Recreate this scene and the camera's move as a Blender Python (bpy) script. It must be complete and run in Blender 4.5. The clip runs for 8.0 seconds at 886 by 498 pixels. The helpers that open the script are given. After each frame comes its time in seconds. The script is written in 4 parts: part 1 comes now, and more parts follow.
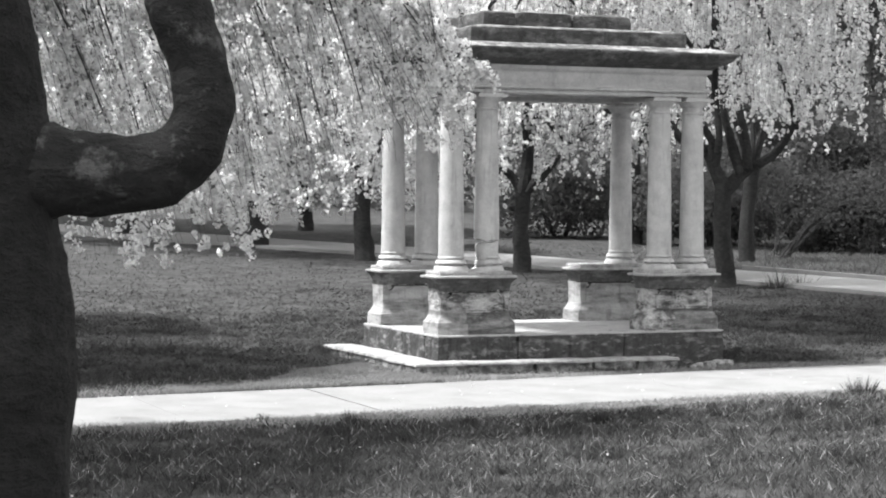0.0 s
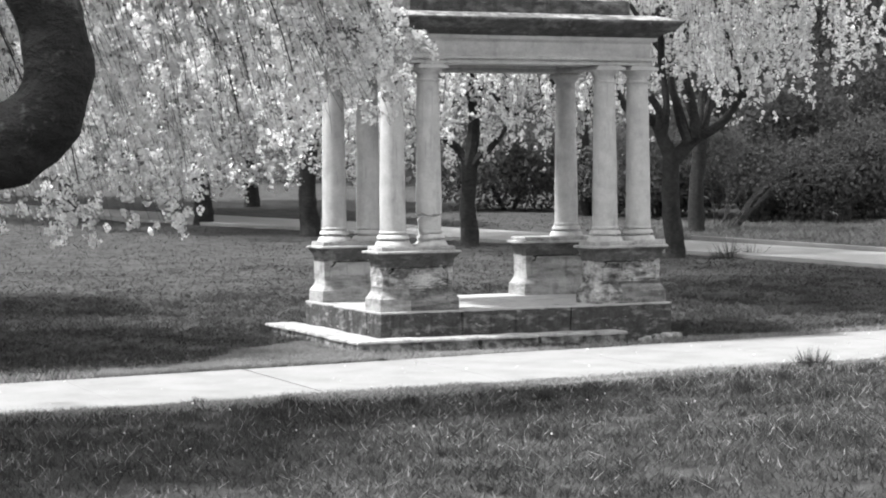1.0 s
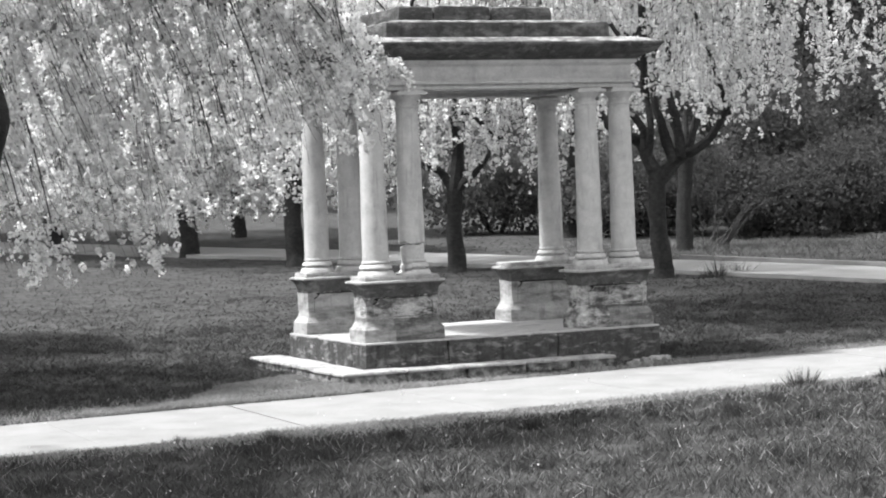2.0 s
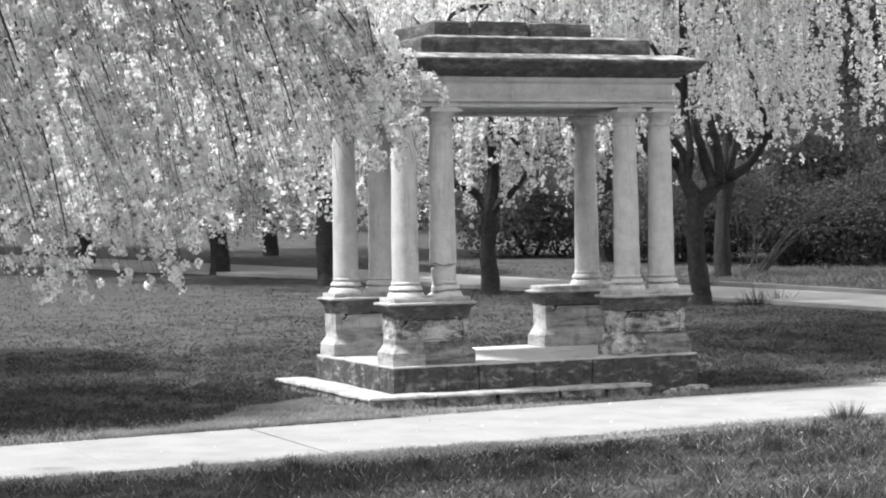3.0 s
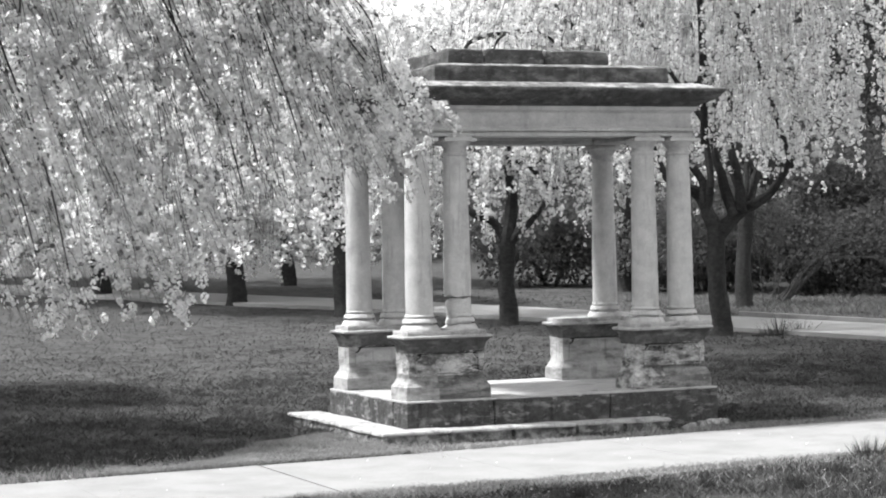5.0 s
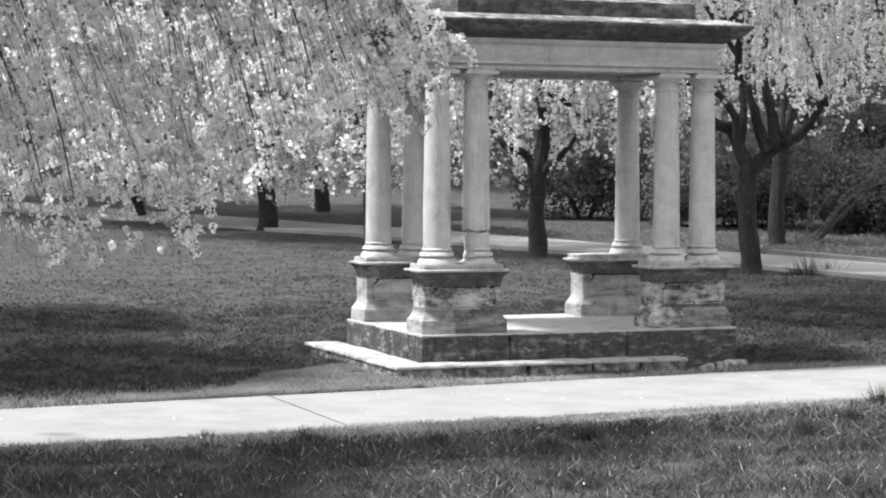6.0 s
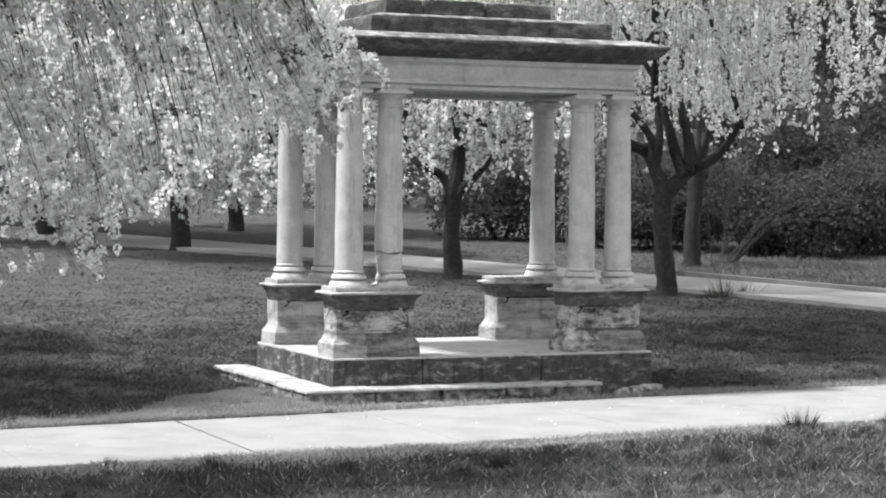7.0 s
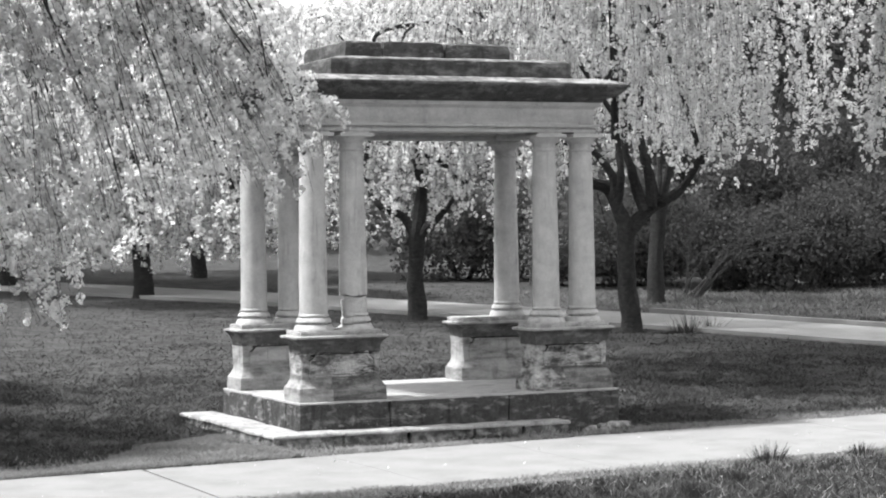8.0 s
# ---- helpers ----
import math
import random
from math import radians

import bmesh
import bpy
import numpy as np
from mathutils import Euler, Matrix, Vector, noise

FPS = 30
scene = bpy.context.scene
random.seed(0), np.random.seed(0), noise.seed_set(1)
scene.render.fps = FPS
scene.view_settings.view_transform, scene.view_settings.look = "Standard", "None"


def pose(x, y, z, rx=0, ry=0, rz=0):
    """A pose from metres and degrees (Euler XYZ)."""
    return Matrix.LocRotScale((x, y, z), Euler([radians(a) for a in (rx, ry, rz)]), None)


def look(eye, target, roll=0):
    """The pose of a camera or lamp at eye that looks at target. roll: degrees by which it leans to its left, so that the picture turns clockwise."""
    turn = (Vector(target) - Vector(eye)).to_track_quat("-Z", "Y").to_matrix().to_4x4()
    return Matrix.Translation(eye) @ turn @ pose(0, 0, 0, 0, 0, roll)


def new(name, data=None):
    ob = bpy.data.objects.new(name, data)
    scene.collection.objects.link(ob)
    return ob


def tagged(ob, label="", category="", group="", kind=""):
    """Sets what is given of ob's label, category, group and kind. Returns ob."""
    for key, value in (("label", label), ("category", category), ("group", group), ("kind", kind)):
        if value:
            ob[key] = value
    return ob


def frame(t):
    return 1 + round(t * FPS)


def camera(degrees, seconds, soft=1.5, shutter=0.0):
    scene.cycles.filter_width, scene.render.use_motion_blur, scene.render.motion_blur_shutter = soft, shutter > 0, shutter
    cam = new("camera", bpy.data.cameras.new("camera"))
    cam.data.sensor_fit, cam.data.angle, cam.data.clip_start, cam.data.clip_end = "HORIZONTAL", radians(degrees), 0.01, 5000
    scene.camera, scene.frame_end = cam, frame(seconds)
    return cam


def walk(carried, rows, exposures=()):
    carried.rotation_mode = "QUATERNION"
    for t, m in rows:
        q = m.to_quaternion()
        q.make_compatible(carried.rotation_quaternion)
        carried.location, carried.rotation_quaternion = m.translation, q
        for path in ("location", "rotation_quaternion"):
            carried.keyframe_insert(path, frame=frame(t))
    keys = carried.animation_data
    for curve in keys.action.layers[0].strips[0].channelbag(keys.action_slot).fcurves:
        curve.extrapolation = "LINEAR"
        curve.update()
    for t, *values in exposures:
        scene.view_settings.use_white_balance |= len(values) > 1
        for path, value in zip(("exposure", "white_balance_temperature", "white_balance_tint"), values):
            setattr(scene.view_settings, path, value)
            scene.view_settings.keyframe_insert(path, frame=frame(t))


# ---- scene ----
LENS = 24.5
PATH = [
    (0.0, look((-6.957, -17.175, 1.682), (-6.202, -15.323, 1.627), 0.3)),
    (0.5, look((-6.78, -17.002, 1.674), (-6.024, -15.153, 1.576), -0.9)),
    (1.0, look((-6.711, -16.842, 1.68), (-5.914, -15.009, 1.599), -0.5)),
    (1.5, look((-6.62, -16.758, 1.711), (-5.794, -14.938, 1.656), -1.4)),
    (2.0, look((-6.561, -16.687, 1.711), (-5.756, -14.857, 1.653), -2.1)),
    (2.2, look((-6.503, -16.59, 1.709), (-5.724, -14.749, 1.653), -1.6)),
    (3.3, look((-6.28, -16.107, 1.694), (-5.493, -14.268, 1.678), -0.8)),
    (3.5, look((-6.256, -16.07, 1.697), (-5.424, -14.251, 1.702), -0.5)),
    (4.0, look((-6.236, -16.042, 1.688), (-5.377, -14.235, 1.679), -1.5)),
    (4.5, look((-6.228, -15.997, 1.686), (-5.374, -14.188, 1.661), -1.6)),
    (5.0, look((-6.136, -15.922, 1.723), (-5.381, -14.07, 1.715), -1.2)),
    (5.2, look((-6.075, -15.905, 1.727), (-5.348, -14.042, 1.708), -0.4)),
    (6.3, look((-5.84, -15.863, 1.786), (-5.126, -13.997, 1.7), 0.2)),
    (6.5, look((-5.804, -15.789, 1.783), (-5.071, -13.929, 1.711), 0.5)),
    (7.0, look((-5.76, -15.644, 1.789), (-4.97, -13.808, 1.729), 0.5)),
    (7.5, look((-5.756, -15.625, 1.788), (-4.942, -13.798, 1.769), -0.5)),
    (8.0, look((-5.759, -15.618, 1.782), (-4.935, -13.795, 1.763), -0.8)),
]

cam = camera(LENS, 8.0, soft=2.0)
EXPOSURE = 1.35
walk(cam, PATH, [(0.0, EXPOSURE + 0.15), (2.0, EXPOSURE + 0.11), (4.0, EXPOSURE + 0.11), (6.5, EXPOSURE + 0.04), (8.0, EXPOSURE - 0.01)])

# ---- world, sun, exposure ----
world = bpy.data.worlds.new("sky")
scene.world = world
world.use_nodes = True
SUN_FROM = Vector((-0.50, 0.20, 1.0)).normalized()


def make_world():
    nt = world.node_tree
    nt.nodes.clear()
    sky = nt.nodes.new("ShaderNodeTexSky")
    sky.sky_type, sky.sun_disc = "NISHITA", False
    sky.sun_elevation = math.asin(SUN_FROM.z)
    sky.sun_rotation = math.atan2(SUN_FROM.x, SUN_FROM.y)
    sky.dust_density = 3.0
    grey = nt.nodes.new("ShaderNodeRGBToBW")      # black and white film
    bg = nt.nodes.new("ShaderNodeBackground")
    bg.inputs["Strength"].default_value = 0.15
    out = nt.nodes.new("ShaderNodeOutputWorld")
    nt.links.new(sky.outputs[0], grey.inputs[0])
    haze = nt.nodes.new("ShaderNodeMath")         # thin white haze over the whole sky
    haze.operation = "MULTIPLY_ADD"
    haze.inputs[1].default_value, haze.inputs[2].default_value = 0.6, 1.9
    nt.links.new(grey.outputs[0], haze.inputs[0])
    nt.links.new(haze.outputs[0], bg.inputs["Color"])
    nt.links.new(bg.outputs[0], out.inputs["Surface"])


make_world()
sun = new("sun", bpy.data.lights.new("sun", "SUN"))
sun.data.energy, sun.data.angle, sun.data.color = 3.3, radians(5.0), (1.0, 1.0, 1.0)
sun.matrix_world = look(tuple(SUN_FROM * 60), (0, 0, 0))


# ---- materials ----
def ramp_node(nt, fac, stops):
    node = nt.nodes.new("ShaderNodeValToRGB")
    els = node.color_ramp.elements
    while len(els) < len(stops):
        els.new(0.5)
    for el, (pos, val) in zip(els, stops):
        el.position, el.color = pos, (val, val, val, 1)
    nt.links.new(fac, node.inputs[0])
    return node.outputs[0]


def noise_node(nt, vec, scale, detail=5.0, rough=0.6):
    node = nt.nodes.new("ShaderNodeTexNoise")
    node.inputs["Scale"].default_value = scale
    node.inputs["Detail"].default_value = detail
    node.inputs["Roughness"].default_value = rough
    nt.links.new(vec, node.inputs["Vector"])
    return node.outputs[0]


def mix_node(nt, fac, a, b, blend="MIX"):
    node = nt.nodes.new("ShaderNodeMix")
    node.data_type, node.blend_type = "RGBA", blend
    for sock, val in ((node.inputs[0], fac), (node.inputs[6], a), (node.inputs[7], b)):
        if isinstance(val, (int, float)):
            sock.default_value = val if sock == node.inputs[0] else (val, val, val, 1)
        else:
            nt.links.new(val, sock)
    return node.outputs[2]


def start_mat(name, rough):
    m = bpy.data.materials.new(name)
    m.use_nodes = True
    nt = m.node_tree
    bsdf = nt.nodes["Principled BSDF"]
    bsdf.inputs["Roughness"].default_value = rough
    bsdf.inputs["Specular IOR Level"].default_value = 0.25
    tex = nt.nodes.new("ShaderNodeTexCoord")
    geo = nt.nodes.new("ShaderNodeNewGeometry")
    return m, nt, bsdf, geo.outputs["Position"], tex.outputs["Object"]


def bump_node(nt, bsdf, height, strength, dist):
    b = nt.nodes.new("ShaderNodeBump")
    b.inputs["Strength"].default_value, b.inputs["Distance"].default_value = strength, dist
    nt.links.new(height, b.inputs["Height"])
    nt.links.new(b.outputs[0], bsdf.inputs["Normal"])


def scaled(nt, vec, sx, sy, sz):
    node = nt.nodes.new("ShaderNodeMapping")
    node.inputs["Scale"].default_value = (sx, sy, sz)
    nt.links.new(vec, node.inputs["Vector"])
    return node.outputs[0]


def stone(name, light, dark, stain, streak=(6, 6, 1.2), cover=0.5, fine=0.25, soft=0.09, cracks=0.0, runs=0.0, chips=0.0):
    """Weathered stone: a pale ground, soot stains in runs, fine grain and pitting."""
    m, nt, bsdf, pos, _ = start_mat(name, 0.9)
    big = noise_node(nt, scaled(nt, pos, *streak), 1.0, 6, 0.65)
    mask = ramp_node(nt, big, [(max(0, cover - soft), 0.0), (cover + soft, 1.0)])
    mid = noise_node(nt, pos, 7, 6, 0.7)
    pale = ramp_node(nt, mid, [(0.3, light * 0.72), (0.7, light)])
    soot = ramp_node(nt, noise_node(nt, pos, 14, 5, 0.7), [(0.3, stain), (0.75, dark)])
    col = mix_node(nt, mask, soot, pale)
    grain = noise_node(nt, pos, 90, 4, 0.7)
    speck = ramp_node(nt, grain, [(0.3, 1 - fine), (0.65, 1.0)])
    col = mix_node(nt, 1.0, col, speck, "MULTIPLY")
    hgt = mix_node(nt, 0.5, mid, grain)
    deep = 0.015
    if chips:        # fresh pale breaks
        chip = ramp_node(nt, noise_node(nt, scaled(nt, pos, 6, 6, 15), 1.0, 7, 0.7), [(0.60, 0.0), (0.635, chips)])
        col = mix_node(nt, chip, col, light)
    if runs:         # narrow dark drips
        run = ramp_node(nt, noise_node(nt, scaled(nt, pos, 17, 17, 1.7), 1.0, 5, 0.6), [(0.58, 1.0), (0.66, 1.0 - runs)])
        col = mix_node(nt, 1.0, col, run, "MULTIPLY")
    if cracks:       # open bedding seams
        seam = ramp_node(nt, noise_node(nt, scaled(nt, pos, 5, 5, 17), 1.0, 3, 0.55), [(0.475, 1.0), (0.490, 1.0 - cracks), (0.498, 1.0 - cracks), (0.512, 1.0)])
        where = ramp_node(nt, noise_node(nt, pos, 5.5, 2, 0.5), [(0.50, 0.0), (0.58, 1.0)])
        seam = mix_node(nt, where, 1.0, seam)
        col = mix_node(nt, 1.0, col, seam, "MULTIPLY")
        hgt = mix_node(nt, 1.0, hgt, seam, "MULTIPLY")
        deep = 0.03
    nt.links.new(col, bsdf.inputs["Base Color"])
    bump_node(nt, bsdf, hgt, 0.8, deep)
    return m


def bark(name, light, dark, lichen=1.0):
    m, nt, bsdf, pos, _ = start_mat(name, 0.95)
    ridge = noise_node(nt, scaled(nt, pos, 16, 16, 26), 1.0, 6, 0.7)
    blot = noise_node(nt, pos, 5, 4, 0.6)
    lich = ramp_node(nt, noise_node(nt, pos, 15, 5, 0.65), [(0.57, 0.0), (0.68, lichen)])
    col = ramp_node(nt, ridge, [(0.3, dark), (0.7, light)])
    col = mix_node(nt, ramp_node(nt, blot, [(0.4, 0.0), (0.7, 0.6)]), col, dark)
    col = mix_node(nt, lich, col, light * 3.0)
    nt.links.new(col, bsdf.inputs["Base Color"])
    bump_node(nt, bsdf, ridge, 1.0, 0.035)
    return m


def petals(name, light, dark, through_part=0.35, rough=0.8, clump=0.0):
    """Thin petals or leaves that let some light through; each piece its own tone."""
    m, nt, bsdf, pos, _ = start_mat(name, rough)
    geo = nt.nodes.new("ShaderNodeNewGeometry")
    isl = geo.outputs["Random Per Island"]
    col = ramp_node(nt, isl, [(0.0, dark), (0.35, (light + dark) / 2), (1.0, light)])
    big = ramp_node(nt, noise_node(nt, pos, 1.2, 3, 0.5), [(0.3, 0.75), (0.7, 1.0)])
    col = mix_node(nt, 1.0, col, big, "MULTIPLY")
    if clump:        # paler and darker bunches
        bunch = ramp_node(nt, noise_node(nt, pos, clump, 2, 0.5), [(0.34, 0.66), (0.48, 1.0)])
        col = mix_node(nt, 1.0, col, bunch, "MULTIPLY")
    nt.links.new(col, bsdf.inputs["Base Color"])
    tr = nt.nodes.new("ShaderNodeBsdfTranslucent")
    nt.links.new(col, tr.inputs["Color"])
    mix = nt.nodes.new("ShaderNodeMixShader")
    mix.inputs[0].default_value = through_part
    nt.links.new(bsdf.outputs[0], mix.inputs[1])
    nt.links.new(tr.outputs[0], mix.inputs[2])
    nt.links.new(mix.outputs[0], nt.nodes["Material Output"].inputs["Surface"])
    return m


def turf_blade(name, light, dark):
    """Grass blades: each its own tone, with lusher and thinner patches across the lawn."""
    m = petals(name, light, dark, 0.3)
    nt = m.node_tree
    bsdf = nt.nodes["Principled BSDF"]
    geo = nt.nodes.new("ShaderNodeNewGeometry")
    pos = geo.outputs["Position"]
    old = bsdf.inputs["Base Color"].links[0].from_socket
    a = ramp_node(nt, noise_node(nt, pos, 0.8, 4, 0.6), [(0.36, 0.6), (0.64, 1.12)])
    b = ramp_node(nt, noise_node(nt, pos, 3.6, 4, 0.6), [(0.34, 0.5), (0.62, 1.12)])
    col = mix_node(nt, 1.0, mix_node(nt, 1.0, old, a, "MULTIPLY"), b, "MULTIPLY")
    for sock in (bsdf.inputs["Base Color"], nt.nodes["Translucent BSDF"].inputs["Color"]):
        nt.links.new(col, sock)
    return m


def earth(name, light, dark, bare):
    m, nt, bsdf, pos, _ = start_mat(name, 1.0)
    a = noise_node(nt, pos, 1.6, 6, 0.65)
    b = noise_node(nt, pos, 30, 5, 0.7)
    col = mix_node(nt, 0.5, ramp_node(nt, a, [(0.35, dark), (0.65, light)]), ramp_node(nt, b, [(0.3, dark), (0.7, light)]))
    tuftlets = ramp_node(nt, noise_node(nt, pos, 4.5, 5, 0.65), [(0.40, 0.42), (0.56, 1.0)])
    col = mix_node(nt, 1.0, col, tuftlets, "MULTIPLY")
    patch = ramp_node(nt, noise_node(nt, pos, 0.9, 5, 0.7), [(0.6, 0.0), (0.72, 0.5)])
    col = mix_node(nt, patch, col, bare)
    nt.links.new(col, bsdf.inputs["Base Color"])
    bump_node(nt, bsdf, b, 0.4, 0.02)
    return m


def concrete(name, light, dark):
    m, nt, bsdf, pos, _ = start_mat(name, 0.9)
    a = noise_node(nt, pos, 2.2, 6, 0.6)
    b = noise_node(nt, pos, 120, 3, 0.6)
    col = mix_node(nt, 0.4, ramp_node(nt, a, [(0.3, dark), (0.6, light)]), ramp_node(nt, b, [(0.3, dark), (0.6, light)]))
    spots = ramp_node(nt, noise_node(nt, pos, 9, 6, 0.75), [(0.63, 0.0), (0.70, 0.6)])
    col = mix_node(nt, spots, col, dark * 0.55)
    nt.links.new(col, bsdf.inputs["Base Color"])
    bump_node(nt, bsdf, b, 0.4, 0.004)
    return m


STONE_SHAFT = stone("column stone", 0.53, 0.41, 0.26, (4.5, 4.5, 2.4), 0.38, 0.16, 0.13, runs=0.2)
STONE_PATCH = stone("pale mortar patch", 0.56, 0.45, 0.32, (12, 12, 12), 0.38)
STONE_PALE = stone("pale entablature stone", 0.55, 0.43, 0.26, (2.2, 2.2, 6), 0.38, 0.2, 0.13, runs=0.15)
STONE_PED = stone("stained pedestal stone", 0.56, 0.20, 0.045, (6, 6, 13), 0.50, 0.35, 0.085, 0.75, 0.4, 0.7)
STONE_PED_BACK = stone("smooth pedestal stone", 0.48, 0.28, 0.09, (2.6, 2.6, 9), 0.45, 0.22, 0.10, 0.2, 0.3)
STONE_CAP = stone("sooty cap and shaded ceiling stone", 0.27, 0.12, 0.045, (4, 4, 9), 0.60)
STONE_ROOF = stone("black weathered roof stone", 0.24, 0.11, 0.045, (5, 5, 12), 0.60, 0.35, 0.10, 0.3, 0.3, 0.55)
STONE_WASH = stone("roof wash paled for skylight", 0.33, 0.17, 0.07, (7, 7, 7), 0.54)
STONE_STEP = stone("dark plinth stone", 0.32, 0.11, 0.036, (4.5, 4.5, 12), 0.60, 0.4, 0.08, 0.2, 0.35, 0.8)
STONE_FLOOR = stone("pale paving stone", 0.45, 0.34, 0.21, (5, 5, 5), 0.38)
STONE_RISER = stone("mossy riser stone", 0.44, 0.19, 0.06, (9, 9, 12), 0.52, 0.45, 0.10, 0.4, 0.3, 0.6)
BARK = bark("dark cherry bark", 0.036, 0.009, 0.1)
BARK_LICHEN = bark("lichened cherry bark", 0.050, 0.012, 0.75)
BARK_FAR = bark("grey cherry bark", 0.055, 0.016, 0.12)
TWIG = bark("twig bark", 0.08, 0.03, 0.0)
PALE_TWIG = bark("pale twig bark", 0.09, 0.05, 0.2)
STONE_TREAD = stone("worn step stone", 0.48, 0.34, 0.17, (7, 7, 9), 0.42, 0.3, 0.09, 0.35)
STONE_DARK_FOOT = stone("dark foot stone", 0.36, 0.17, 0.07, (4, 4, 18), 0.54, 0.35, 0.15, 0.6, 0.3, 0.5)
PETAL = petals("pale blossom", 0.98, 0.72, 0.55, clump=13.0)
PETAL_FAR = petals("pale blossom far", 0.97, 0.70, 0.55, clump=8.0)
YOUNG_LEAF = petals("young cherry leaf", 0.22, 0.10, 0.2)
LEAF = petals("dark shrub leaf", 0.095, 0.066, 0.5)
# lighter copy of the shrub leaf, with distance haze in its colour
LEAF_HAZE = petals("far foliage greyed for haze", 0.17, 0.13, 0.6)
GRASS_BANK = petals("unmown bank grass", 0.19, 0.08, 0.25)
GRASS = turf_blade("grass blade", 0.104, 0.050)
GRASS_TALL = petals("tall dark grass blade", 0.075, 0.032, 0.25)
SOIL = earth("bare dry soil", 0.29, 0.10, 0.33)
GRASS_DRY = petals("dry grass blade", 0.36, 0.16, 0.3)
TURF = earth("turf", 0.066, 0.034, 0.085)
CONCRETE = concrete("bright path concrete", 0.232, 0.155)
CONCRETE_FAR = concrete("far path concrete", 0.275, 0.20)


# ---- builders ----
def part(name, bm, material, parent=None, label="", smooth=False):
    """One bmesh as one mesh object, under a thing or a part."""
    me = bpy.data.meshes.new(name)
    bm.to_mesh(me)
    bm.free()
    me.materials.append(material)
    if smooth:
        me.shade_smooth()
        me.set_sharp_from_angle(angle=0.62)
    ob = new(name, me)
    ob.parent = parent
    if label:
        tagged(ob, label)
    return ob


def share(name, ob, m, parent):
    """Another piece on the mesh of ob, at the pose m."""
    o = new(name, ob.data)
    o.parent = parent
    o.matrix_basis = m
    return o


def soup(name, verts, faces, material, parent=None, smooth=False):
    """A mesh of many small faces from arrays: verts (n, 3), faces (m, 3 or 4)."""
    me = bpy.data.meshes.new(name)
    k = faces.shape[1]
    me.vertices.add(len(verts))
    me.vertices.foreach_set("co", np.asarray(verts, dtype=np.float32).ravel())
    me.loops.add(faces.size)
    me.loops.foreach_set("vertex_index", faces.astype(np.int32).ravel())
    me.polygons.add(len(faces))
    me.polygons.foreach_set("loop_start", np.arange(0, faces.size, k, dtype=np.int32))
    me.update(calc_edges=True)
    me.materials.append(material)
    if smooth:
        me.shade_smooth()
    ob = new(name, me)
    ob.parent = parent
    return ob


def empty(name, label, category, group="", kind="", at=(0, 0, 0)):
    ob = new(name)
    ob.location = at
    return tagged(ob, label, category, group, kind)


def wear(v, amp, freq):
    return noise.noise_vector(Vector(v) * freq) * amp + noise.noise_vector(Vector(v) * freq * 3.7) * amp * 0.4


def loft(x0, x1, y0, y1, profile, amp=0.004, freq=6.0, step=0.05, chip=0.0, z_jit=None):
    """A worn block on a rectangle: profile rows are (inset, z) from the foot to the top."""
    bm = bmesh.new()
    nx, ny = max(2, int((x1 - x0) / step)), max(2, int((y1 - y0) / step))
    base = []
    for i in range(nx):
        base.append((i / nx, 0.0))
    for i in range(ny):
        base.append((1.0, i / ny))
    for i in range(nx):
        base.append((1 - i / nx, 1.0))
    for i in range(ny):
        base.append((0.0, 1 - i / ny))
    rings = []
    for inset, z in profile:
        ring = []
        for u, w in base:
            x = x0 + inset + (x1 - x0 - 2 * inset) * u
            y = y0 + inset + (y1 - y0 - 2 * inset) * w
            p = Vector((x, y, z))
            p += wear(p, amp, freq)
            corner = (u in (0.0, 1.0)) and (w in (0.0, 1.0))
            if chip and (corner or noise.noise(p * 9) > 0.35):
                c = Vector(((x0 + x1) / 2, (y0 + y1) / 2, p.z))
                p += (c - p).normalized() * chip * (0.4 + abs(noise.noise(p * 17)) * 1.5)
            ring.append(bm.verts.new(p))
        rings.append(ring)
    n = len(base)
    for a, b in zip(rings, rings[1:]):
        for i in range(n):
            bm.faces.new((a[i], a[(i + 1) % n], b[(i + 1) % n], b[i]))
    for ring, flip in ((rings[0], True), (rings[-1], False)):
        c = bm.verts.new(sum((v.co for v in ring), Vector()) / n)
        for i in range(n):
            tri = (ring[i], ring[(i + 1) % n], c)
            bm.faces.new(tri[::-1] if flip else tri)
    return bm


def lathe(rings, sides=28, amp=0.0, freq=8.0, seed=0.0):
    """A turned form: rings are (radius, z) from the foot to the top."""
    bm = bmesh.new()
    rows = []
    for r, z in rings:
        row = []
        for i in range(sides):
            a = 2 * math.pi * i / sides
            p = Vector((r * math.cos(a), r * math.sin(a), z))
            if amp:
                p += wear(p + Vector((seed, 0, 0)), amp, freq)
            row.append(bm.verts.new(p))
        rows.append(row)
    for a, b in zip(rows, rows[1:]):
        for i in range(sides):
            bm.faces.new((a[i], a[(i + 1) % sides], b[(i + 1) % sides], b[i]))
    bm.faces.new(rows[0][::-1])
    bm.faces.new(rows[-1])
    return bm


